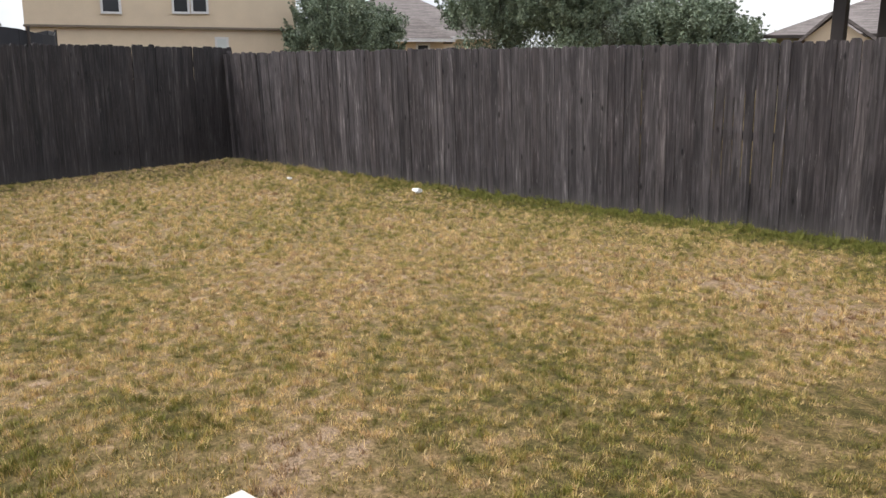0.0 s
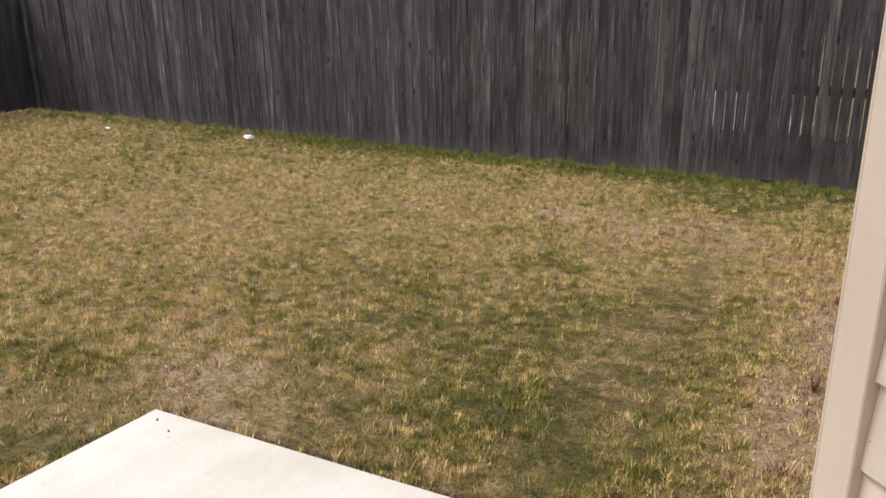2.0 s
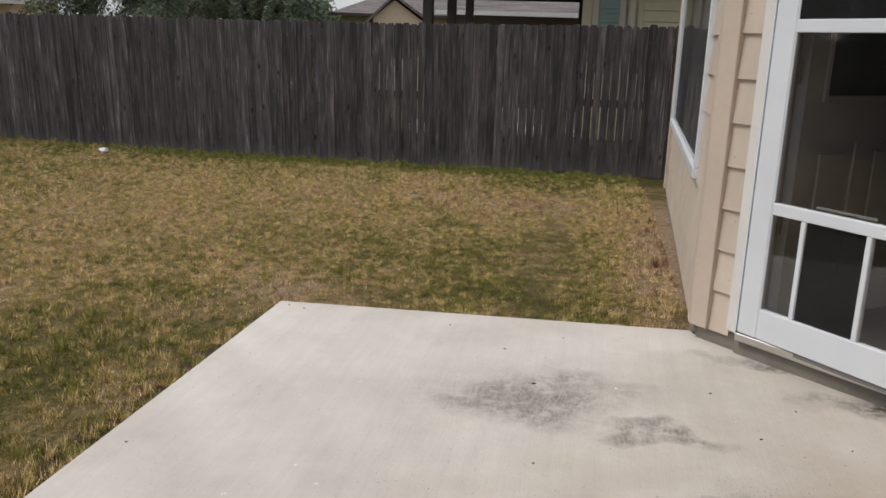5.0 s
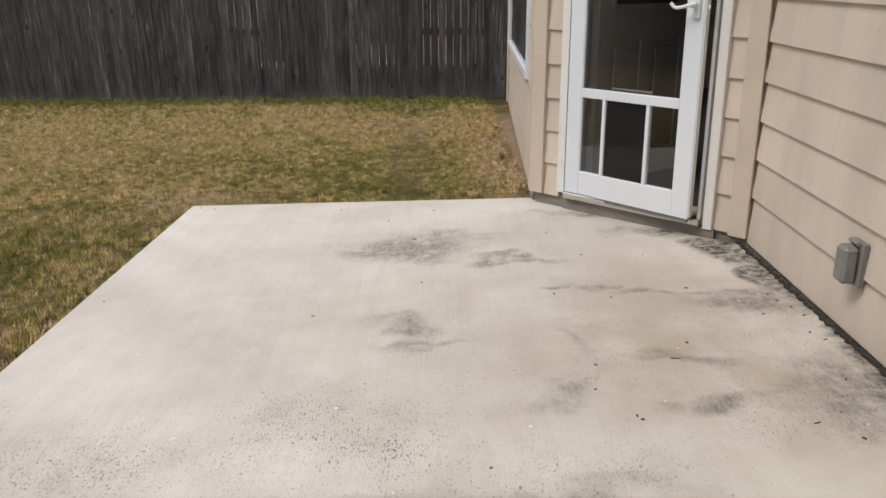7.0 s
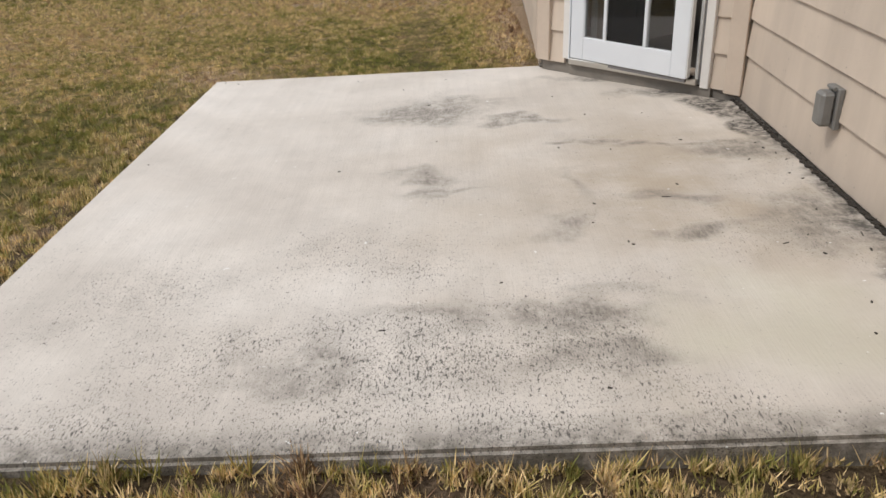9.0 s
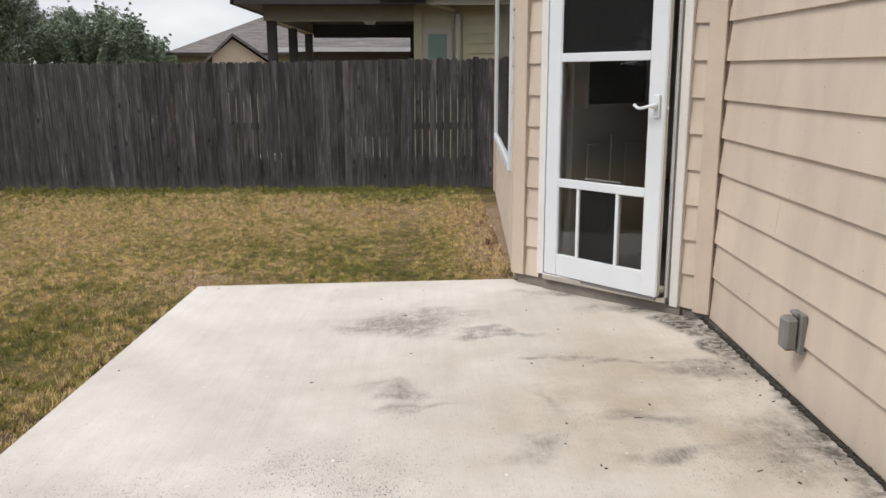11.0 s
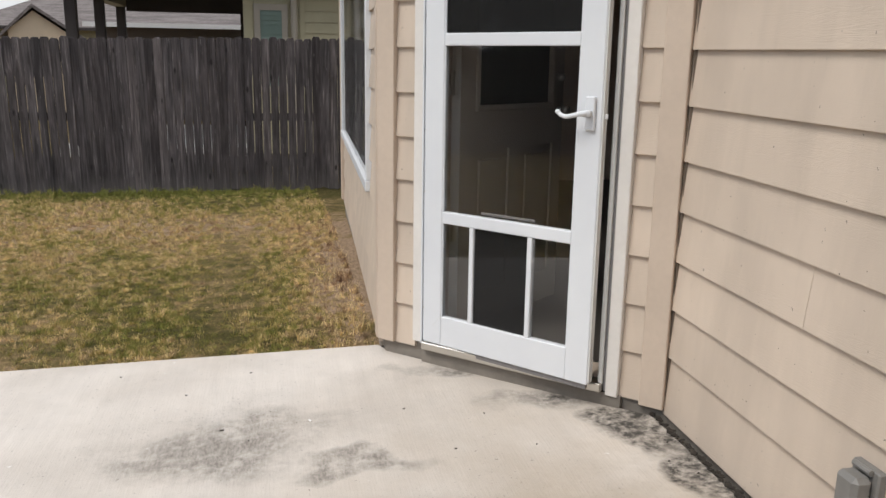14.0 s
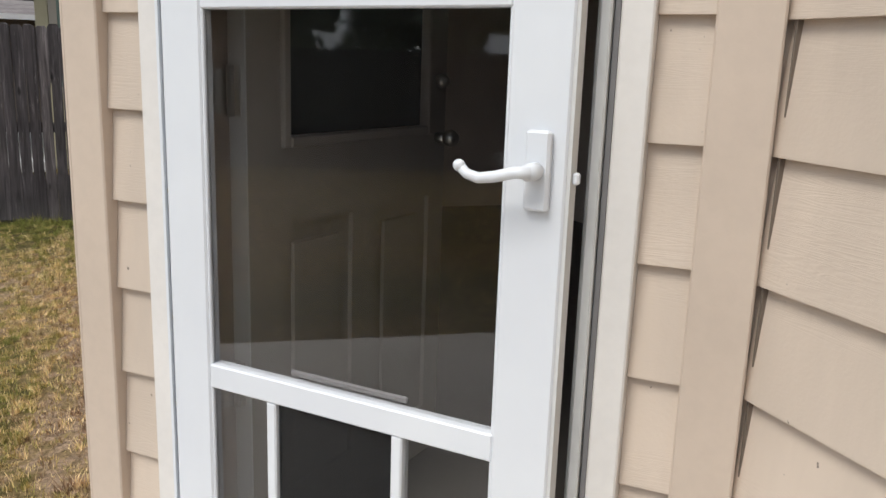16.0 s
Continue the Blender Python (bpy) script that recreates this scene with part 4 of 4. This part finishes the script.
# neighbour's house with a covered porch
nb = empty("neighbour_house", pose(0, 0, 0), "pale yellow lap-sided house with covered porch and shingle roof", "house")
NY = 10.8
bm = bmesh.new()
box(bm, 1.09, 8.5, NY, NY + 0.15, -0.3, 2.72)
box(bm, 1.09, 1.24, NY + 0.15, 17.0, -0.3, 2.72)
part("wall", bm, YELLOW, nb, "pale yellow lap siding")
for i in range(15):
    z = i * 0.178
    ob = slab("plank", (1.24, 8.5, NY - 0.022, NY + 0.01, z, z + 0.172), YELLOW, nb)
    for w in ob.data.vertices:
        if w.co.z > z + 0.1 and w.co.y < NY:
            w.co.y += 0.018
slab("corner_board", (1.06, 1.22, NY - 0.04, NY + 0.1, -0.2, 2.66), YELLOW, nb)
slab("corner_board", (1.98, 2.06, NY - 0.04, NY, -0.2, 2.66), YELLOW, nb)
wd = far_window(nb, 1.33, 1.68, NY - 0.03, 0.9, 2.13, DSPOUT, TEALBLIND, 0.10)
for i in range(16):
    slab("blind_slat", (1.335, 1.675, NY - 0.055, NY - 0.045, 0.92 + i * 0.075, 0.965 + i * 0.075), TEALBLIND, wd)
bm = bmesh.new()
tube(bm, [(1.32, NY - 0.48, 2.74), (1.32, NY - 0.44, 2.70), (1.42, NY - 0.30, 2.66), (1.78, NY - 0.12, 2.58), (1.88, NY - 0.1, 2.48), (1.89, NY - 0.1, -0.1)], 0.055, 8)
part("downspout", bm, DSPOUT, nb, "beige metal downspout")
# porch: posts, beams, ceiling, fan
for y in (10.95, 13.2, 15.4):
    slab("post", (-1.72, -1.55, y - 0.08, y + 0.08, -0.3, 2.42), DARKTRIM, nb, "dark brown porch post", 0.006)
slab("beam", (-1.75, 1.06, NY - 0.02, NY + 0.22, 2.38, 2.66), FRIEZE, nb, "olive tan porch beam")
slab("beam", (-1.75, -1.52, NY + 0.22, 15.5, 2.38, 2.66), FRIEZE, nb)
slab("porch_floor", (-1.9, 1.09, NY - 0.3, 15.6, -0.4, -0.10), FARWHITE, nb, "pale concrete porch floor")
slab("porch_ceiling", (-1.52, 1.09, NY + 0.22, 15.5, 2.6, 2.66), DARKTRIM, nb)
slab("porch_beam", (-1.52, 1.09, 15.4, 15.55, 2.30, 2.6), DARKTRIM, nb)
slab("porch_column", (0.83, 1.05, 15.2, 15.5, -0.3, 2.5), DARKTRIM, nb)
bm = bmesh.new()
bmesh.ops.create_cone(bm, cap_ends=True, segments=14, radius1=0.10, radius2=0.16, depth=0.10, matrix=Matrix.Translation((0.05, 13.0, 2.5)))
part("porch_light", bm, FARWHITE, nb)
# roof: hipped main roof and a gabled wing
bm = bmesh.new()
hip_roof(bm, -2.17, 12.0, 10.25, 17.2, 2.73, 1.74)
part("roof", bm, SHINGLE, nb, "grey-brown shingle roof")
bm = bmesh.new()
box(bm, -2.19, 1.3, 10.2, 10.27, 2.63, 2.735)
box(bm, -2.22, -2.15, 10.2, 17.2, 2.63, 2.735)
box(bm, -2.24, 1.1, 10.27, 10.8, 2.645, 2.67)
box(bm, -2.24, -1.75, 10.8, 17.2, 2.645, 2.67)
part("fascia", bm, DARKTRIM, nb, "dark brown fascia and gutter")
bm = bmesh.new()
gx0, gx1, gz, gp = 1.15, 7.0, 2.78, 4.36
gm = (gx0 + gx1) / 2
for y0, y1, mt in ((10.30, 15.0, 0),):
    vs = [bm.verts.new(p) for p in ((gx0 - 0.1, y0 - 0.02, gz), (gm, y0, gp), (gx1 + 0.1, y0, gz), (gx0 - 0.1, y1, gz), (gm, y1, gp), (gx1 + 0.1, y1, gz))]
    ws = [bm.verts.new(w.co + Vector((0, 0, 0.10))) for w in vs]
    for q in ((0, 1, 4, 3), (1, 2, 5, 4)):
        bm.faces.new([vs[i] for i in q])
        bm.faces.new([ws[i] for i in q])
    for a, b in ((0, 1), (1, 2), (3, 4), (4, 5), (0, 3), (2, 5)):
        bm.faces.new((vs[a], vs[b], ws[b], ws[a]))
part("wing_roof", bm, SHINGLE, nb)
bm = bmesh.new()
sl = (gp - gz) / (gm - gx0 + 0.1)
for s, xa in ((1, gx0 - 0.12), (-1, gx1 + 0.12)):
    vs = [bm.verts.new(p) for p in ((xa, 10.26, gz - 0.16), (gm, 10.26, gp - 0.13), (gm, 10.26, gp + 0.1), (xa, 10.26, gz + 0.09))]
    bm.faces.new(vs)
    ws = [bm.verts.new(w.co + Vector((0, 0.035, 0))) for w in vs]
    bm.faces.new(ws)
    for i in range(4):
        bm.faces.new((vs[i], vs[(i + 1) % 4], ws[(i + 1) % 4], ws[i]))
part("rake_board", bm, DARKTRIM, nb)
bm = bmesh.new()
vs = [bm.verts.new(p) for p in ((gx0, 10.30, gz - 0.16), (gx1, 10.30, gz - 0.16), (gm, 10.30, gp - 0.05))]
bm.faces.new(vs)
ws = [bm.verts.new(w.co + Vector((0, 0.05, 0))) for w in vs]
bm.faces.new(ws)
for i in range(3):
    bm.faces.new((vs[i], vs[(i + 1) % 3], ws[(i + 1) % 3], ws[i]))
part("gable_wall", bm, FRIEZE, nb)
slab("frieze_board", (1.1, 8.0, NY - 0.05, NY - 0.024, 2.56, 2.70), YELLOW, nb)
slab("gutter", (0.45, 1.35, 10.09, 10.196, 2.70, 2.80), DARKTRIM, nb)
slab("vent", (1.02, 1.2, 10.30, 10.45, 2.75, 2.98), DARKTRIM, nb)

# two-storey cream house beyond the corner of the yard
ch = empty("two_storey_house", frame_of(-17.9, 3.6, 2.81, 4.85), "two-storey cream house with small dark windows", "house")
# its axes: x along the front, y away from the yard
ch.matrix_world = Matrix(((0.5013, -0.8653, 0, -17.9), (0.8653, 0.5013, 0, 3.6), (0, 0, 1, 0), (0, 0, 0, 1)))
slab("wall", (2.9, 8.6, 0, 7.0, -0.4, 2.08), CREAM, ch)
slab("upper_wall", (2.9, 8.6, -0.05, 7.0, 2.13, 5.2), CREAM, ch)
slab("belt_board", (2.88, 8.62, -0.10, 0.05, 2.08, 2.13), painted("belt_brown", (0.16, 0.125, 0.09)), ch)
for x0, x1, z0, z1 in ((4.47, 4.79, 2.42, 3.2), (5.93, 6.21, 2.45, 3.2), (6.33, 6.61, 2.46, 3.2)):
    far_window(ch, x0, x1, -0.07, z0, z1, FARWHITE, WINDARK, 0.05)
far_window(ch, 6.81, 7.01, -0.02, 1.2, 1.87, FARWHITE, BLIND, 0.05)
bm = bmesh.new()
hip_roof(bm, 2.5, 9.0, -0.5, 7.5, 5.2, 2.0)
part("roof", bm, SHINGLE, ch)


def far_house(x, y, turn, w, d, h, rise, walls, label, win=(), edge=None):
    hs = empty("house", pose(x, y, 0, 0, 0, turn), label, "house", "houses beyond the yard")
    slab("wall", (-w / 2, w / 2, 0, d, -0.4, h), walls, hs)
    bm = bmesh.new()
    hip_roof(bm, -w / 2 - 0.4, w / 2 + 0.4, -0.4, d + 0.4, h, rise)
    part("roof", bm, SHINGLE, hs)
    bm = bmesh.new()
    box(bm, -w / 2 - 0.42, w / 2 + 0.42, -0.45, -0.4, h - 0.09, h + 0.02)
    part("fascia", bm, edge or FARWHITE, hs)
    for x0, x1, z0, z1 in win:
        far_window(hs, x0, x1, -0.02, z0, z1, FARWHITE, WINDARK)
    return hs


far_house(-18.7, 20.4, 42, 2.0, 6.0, 2.2, 0.85, CREAM, "low house with a grey hipped shingle roof", ((0.1, 0.45, 1.4, 2.0),))
far_house(-20.3, 4.4, 68, 4.0, 6.0, 2.45, 1.3, painted("grey_wall", (0.3, 0.3, 0.3)), "grey low house with shingle roof beyond the fence")
far_house(-26.5, 27.0, 42, 10.0, 8.0, 2.6, 2.1, CREAM, "distant house with a brown shingle roof")
far_house(-4.3, 29.0, 5, 9.4, 7.0, 2.35, 1.85, YELLOW, "distant house with a broad shingle roof", (), DARKTRIM)
far_house(-0.05, 18.9, 2, 5.2, 2.4, 2.16, 0.52, painted("taupe_wall", (0.13, 0.105, 0.09)), "low taupe house with a white eave")
gh = empty("gabled_house", pose(-4.9, 22.3, 0, 0, 0, 13), "small cream gabled house with dark rake boards", "house", "houses beyond the yard")
bm = bmesh.new()
vs = [bm.verts.new(p) for p in ((-0.95, 0, -0.4), (0.95, 0, -0.4), (0.95, 0, 1.75), (-0.28, 0, 2.6), (-0.95, 0, 2.05))]
ws = [bm.verts.new(w.co + Vector((0, 4.0, 0))) for w in vs]
bm.faces.new(vs)
bm.faces.new(ws)
for i in range(5):
    bm.faces.new((vs[i], vs[(i + 1) % 5], ws[(i + 1) % 5], ws[i]))
part("wall", bm, CREAM, gh)
bm = bmesh.new()
for a, b in (((-1.15, 1.85), (-0.28, 2.68)), ((-0.28, 2.68), (1.35, 1.55))):
    vs = [bm.verts.new(p) for p in ((a[0], -0.2, a[1]), (b[0], -0.2, b[1]), (b[0], 4.0, b[1]), (a[0], 4.0, a[1]))]
    ws = [bm.verts.new(w.co + Vector((0, 0, 0.10))) for w in vs]
    bm.faces.new(vs)
    bm.faces.new(ws)
    for i in range(4):
        bm.faces.new((vs[i], vs[(i + 1) % 4], ws[(i + 1) % 4], ws[i]))
part("roof", bm, SHINGLE, gh)

# dark trampoline net behind the side fence
tr = empty("trampoline", pose(-12.3, 3.3, 0), "dark netted trampoline behind the side fence", "trampoline")
bm = bmesh.new()
seg = 20
for i in range(seg):
    a, b = 2 * math.pi * i / seg, 2 * math.pi * (i + 1) / seg
    sag = [1.80 + 0.06 * math.cos(4 * q) for q in (a, b)]
    vs = [bm.verts.new((1.5 * math.cos(q), 1.5 * math.sin(q), zz)) for q, zz in ((a, 0.5), (b, 0.5), (b, sag[1]), (a, sag[0]))]
    bm.faces.new(vs)
net = part("net", bm, NET, tr)
sol = net.modifiers.new("thick", "SOLIDIFY")
sol.thickness = 0.01
bm = bmesh.new()
bmesh.ops.create_cone(bm, cap_ends=True, segments=24, radius1=1.6, radius2=1.6, depth=0.06, matrix=Matrix.Translation((0, 0, 0.5)))
part("bed", bm, NET, tr)
for i in range(6):
    q = 2 * math.pi * i / 6 + 0.4
    bm = bmesh.new()
    tube(bm, [(1.55 * math.cos(q), 1.55 * math.sin(q), -0.3), (1.55 * math.cos(q), 1.55 * math.sin(q), 1.86)], 0.025, 8)
    part("pole", bm, DARKTRIM, tr)


def leaves(name, centers, radii, count, size, material, parent, seed):
    """A crown of single leaves gathered in clumps."""
    r = np.random.RandomState(seed)
    radii = np.array(radii)
    each = np.maximum(5, count * (radii / radii.mean()) ** 1.6).astype(int)
    n = int(each.sum())
    c = np.repeat(np.array(centers), each, axis=0)
    rad = np.repeat(radii, each)[:, None]
    d = r.normal(size=(n, 3))
    d /= np.linalg.norm(d, axis=1)[:, None]
    p = c + d * rad * (r.rand(n, 1) ** 0.45) * np.array([1, 1, 0.8])
    a = r.normal(size=(n, 3))
    a /= np.linalg.norm(a, axis=1)[:, None]
    b = np.cross(a, r.normal(size=(n, 3)))
    b /= np.linalg.norm(b, axis=1)[:, None]
    s = size * (0.6 + 0.8 * r.rand(n, 1))
    v = np.stack([p - a * s, p + b * s * 0.42, p + a * s, p - b * s * 0.42], axis=1).reshape(-1, 3)
    me = bpy.data.meshes.new(name)
    me.vertices.add(4 * n)
    me.vertices.foreach_set("co", v.ravel())
    me.loops.add(4 * n)
    me.loops.foreach_set("vertex_index", np.arange(4 * n, dtype=np.int32))
    me.polygons.add(n)
    me.polygons.foreach_set("loop_start", np.arange(0, 4 * n, 4, dtype=np.int32))
    me.update()
    me.validate()
    me.materials.append(material)
    ob = new(name, me)
    ob.parent = parent
    return ob


def tree(x, y, height, spread, seed, material, label, size=0.026, base=0.7, dense=1.3, count=110):
    r = random.Random(seed)
    t = empty("tree", pose(x, y, ground_z(x, y)), label, "tree", "trees behind the fence")
    bm = bmesh.new()
    lean = Vector((r.uniform(-0.1, 0.1), r.uniform(-0.1, 0.1)))
    tube(bm, [(lean.x * f, lean.y * f, height * 0.62 * f) for f in (0, 0.3, 0.6, 1.0)], 0.10, 8, 0.35)
    part("trunk", bm, BARK, t)
    centers, radii = [], []
    for i in range(int(11 * dense)):
        q = r.uniform(0, 2 * math.pi)
        f = r.uniform(0.25, 0.62)
        out = r.uniform(0.35, 0.95)
        tip = Vector((math.cos(q) * spread * out, math.sin(q) * spread * out, height * min(0.82 - 0.18 * out, f + r.uniform(0.12, 0.34))))
        root = Vector((lean.x * f, lean.y * f, height * f * 0.8))
        mid = (root + tip) / 2 + Vector((0, 0, 0.12))
        bm = bmesh.new()
        tube(bm, [root, mid, tip], 0.032, 6, 0.25)
        part("limb", bm, BARK, t)
        for g in (0.45, 0.75, 1.0, 1.08):
            p = root.lerp(tip, g) + Vector((r.uniform(-0.2, 0.2), r.uniform(-0.2, 0.2), r.uniform(-0.12, 0.2))) * spread
            centers.append(p[:])
            radii.append(spread * r.uniform(0.14, 0.30))
    # leafy sprays that reach up and outwards past the crown
    for i in range(60):
        q = r.uniform(0, 2 * math.pi)
        rr = spread * math.sqrt(r.random()) * 0.95
        foot = Vector((math.cos(q) * rr, math.sin(q) * rr, height * (0.80 - 0.34 * (rr / spread) ** 2) * r.uniform(0.82, 1.0)))
        way = Vector((math.cos(q) * r.uniform(0.1, 0.5), math.sin(q) * r.uniform(0.1, 0.5), r.uniform(0.5, 1.0))).normalized()
        far = spread * r.uniform(0.22, 0.62)
        for g in range(6):
            p = foot + way * far * g / 5 + Vector((0, 0, -0.05 * (g / 5) ** 2))
            centers.append(p[:])
            radii.append(spread * (0.125 - 0.019 * g))
    for i in range(int(26 * dense)):
        q = r.uniform(0, 2 * math.pi)
        rr = spread * math.sqrt(r.random()) * 0.85
        centers.append((math.cos(q) * rr, math.sin(q) * rr, r.uniform(base, height * 0.72)))
        radii.append(spread * r.uniform(0.22, 0.36))
    leaves("crown", centers, radii, count, size, material, t, seed)
    return t


GREEN = "leafy dark green tree with an uneven open crown"
PALE = "paler grey-green leafy tree behind the fence"
tree(-12.2, 11.0, 4.0, 1.05, 31, LEAF, GREEN, 0.028)
tree(-13.2, 12.9, 3.6, 0.95, 32, LEAF, GREEN, 0.030)
tree(-17.0, 23.5, 6.6, 2.3, 33, LEAF, GREEN, 0.058)
tree(-13.3, 22.0, 6.3, 1.7, 34, LEAF, GREEN, 0.05)
tree(-16.6, 30.0, 6.2, 2.3, 38, LEAF2, PALE, 0.062)
tree(-10.2, 24.0, 4.35, 2.0, 35, LEAF, GREEN, 0.05)
tree(-10.7, 27.5, 3.9, 1.6, 39, LEAF, GREEN, 0.05)
tree(-12.8, 40.0, 3.7, 1.0, 40, PALM, "small light green tree far behind the fence", 0.06, 0.9, 1.6, 60)
# unseen trees added beyond the side fence to cover sky mirrored in the door glass
tree(-14.5, -0.6, 5.4, 1.7, 41, LEAF, GREEN, 0.085, 0.4, 1.6, 90)
tree(-15.4, 1.3, 5.2, 1.6, 43, LEAF, GREEN, 0.085, 0.4, 1.6, 90)
tree(-13.8, -4.2, 5.6, 1.8, 42, LEAF, GREEN, 0.085, 0.4, 1.6, 90)


# ---- the lawn's blades ----
def inside(px, py, poly):
    hit = np.zeros(len(px), bool)
    n = len(poly)
    for i in range(n):
        (x1, y1), (x2, y2) = poly[i], poly[(i + 1) % n]
        c = ((y1 > py) != (y2 > py)) & (px < (x2 - x1) * (py - y1) / (y2 - y1 + 1e-12) + x1)
        hit ^= c
    return hit


def grass(name, x0, x1, y0, y1, per_m2, tall, wide, seed, label, keep=None):
    r = np.random.RandomState(seed)
    n = int((x1 - x0) * (y1 - y0) * per_m2)
    # tufts: blades gather round random centres
    tufts = max(1, n // 30)
    tx, ty = x0 + (x1 - x0) * r.rand(tufts), y0 + (y1 - y0) * r.rand(tufts)
    th = 0.4 + 1.15 * r.rand(tufts) ** 1.7
    pick = r.randint(0, tufts, n)
    x, y = tx[pick] + r.normal(0, 0.013, n), ty[pick] + r.normal(0, 0.013, n)
    ok = ~inside(x, y, PATIO) & ~inside(x, y, HOUSE) & (y < FENCE_Y - 0.02) & (x < 2.6)
    ok &= x > CORNER_X + (FENCE_Y - y) * 0.125 + 0.03
    if keep is not None:
        ok &= keep(x, y)
    tv = r.rand(tufts)[pick][ok]
    x, y, th = x[ok], y[ok], th[pick][ok]
    n = len(x)
    d = np.hypot(np.minimum(0, x), np.maximum(0, y))
    z = -0.055 - 0.19 * np.minimum(1, d / 6.6) ** 1.2 - 0.004
    z += 0.10 * np.clip((x - 1.2) / 0.75, 0, 1) * np.clip(y / 0.3, 0, 1) * np.clip((5.8 - y) / 2.0, 0, 1)
    z += 0.05 * np.clip((-3.4 - y) / 0.2, 0, 1) * np.clip((x + 0.5) / 0.5, 0, 1)
    h = tall * th * (0.55 + 0.75 * r.rand(n))
    q = r.rand(n) * 2 * np.pi
    lean = h * (0.12 + 0.85 * r.rand(n) ** 1.5)
    lq = r.rand(n) * 2 * np.pi
    w = wide * (0.6 + 0.8 * r.rand(n))
    ex, ey = np.cos(q) * w, np.sin(q) * w
    v = np.empty((n, 3, 3))
    v[:, 0] = np.stack([x - ex, y - ey, z], 1)
    v[:, 1] = np.stack([x + ex, y + ey, z], 1)
    v[:, 2] = np.stack([x + np.cos(lq) * lean, y + np.sin(lq) * lean, z + h], 1)
    me = bpy.data.meshes.new(name)
    me.vertices.add(3 * n)
    me.vertices.foreach_set("co", v.ravel())
    me.loops.add(3 * n)
    me.loops.foreach_set("vertex_index", np.arange(3 * n, dtype=np.int32))
    me.polygons.add(n)
    me.polygons.foreach_set("loop_start", np.arange(0, 3 * n, 3, dtype=np.int32))
    at = me.attributes.new("tuft", "FLOAT", "POINT")
    at.data.foreach_set("value", np.repeat(tv, 3))
    me.update()
    me.materials.append(BLADE)
    tagged(new(name, me), label, "grass", kind="stuff")


HOUSE = [(2.02, 8.0), (2.02, -0.1), (2.95, -1.0), (2.95, -9), (9, -9), (9, 8)]
DRY = "parched straw-coloured lawn grass with green patches"
BARE = np.random.RandomState(77)


def thin(x, y):
    """Few blades on the bare dirt beside the slab's corner and along the house."""
    a = ((x - 0.05) / 0.55) ** 2 + ((y - 0.28) / 0.34) ** 2
    b = ((x - 2.05) / 0.30) ** 2 + ((y - 1.3) / 1.3) ** 2
    c = ((x + 0.35) / 0.4) ** 2 + ((y + 0.1) / 0.25) ** 2
    return (np.minimum(np.minimum(a, b), c) > 1.0) | (BARE.rand(len(x)) < 0.28)


grass("lawn_grass", -3.2, 2.2, -0.25, 3.4, 22000, 0.025, 0.0020, 1, DRY, thin)
grass("lawn_grass", -3.2, 2.4, 3.4, 6.6, 10000, 0.034, 0.0026, 2, DRY)
grass("lawn_grass", -10.0, -3.2, -0.25, 6.6, 6500, 0.038, 0.0032, 3, DRY)
grass("lawn_grass", -2.6, 0.05, -4.2, -0.25, 14000, 0.034, 0.0022, 4, DRY, thin)
grass("lawn_grass", -2.6, 3.0, -5.6, -3.62, 12000, 0.036, 0.0024, 5, DRY)
grass("lawn_grass", -10.0, -2.6, -6.1, -0.25, 1600, 0.055, 0.004, 6, DRY)
grass("edge_grass", -0.10, 2.95, -3.78, -3.645, 6000, 0.05, 0.0026, 7, "longer dry grass along the slab edge")
grass("edge_grass", -0.13, 0.02, -3.7, 0.05, 5000, 0.036, 0.0022, 8, "longer dry grass along the slab edge")
grass("edge_grass", -0.05, 2.1, -0.02, 0.11, 5500, 0.036, 0.0022, 9, "longer dry grass along the slab edge")
grass("edge_grass", 1.6, 2.25, 0.0, 5.5, 3000, 0.05, 0.0026, 12, "dry straw along the house wall", lambda x, y: x > 1.85 + 0.03 * y)
grass("fence_grass", -9.6, 2.5, 6.25, 6.58, 6000, 0.06, 0.0035, 10, "longer green grass at the foot of the fence")
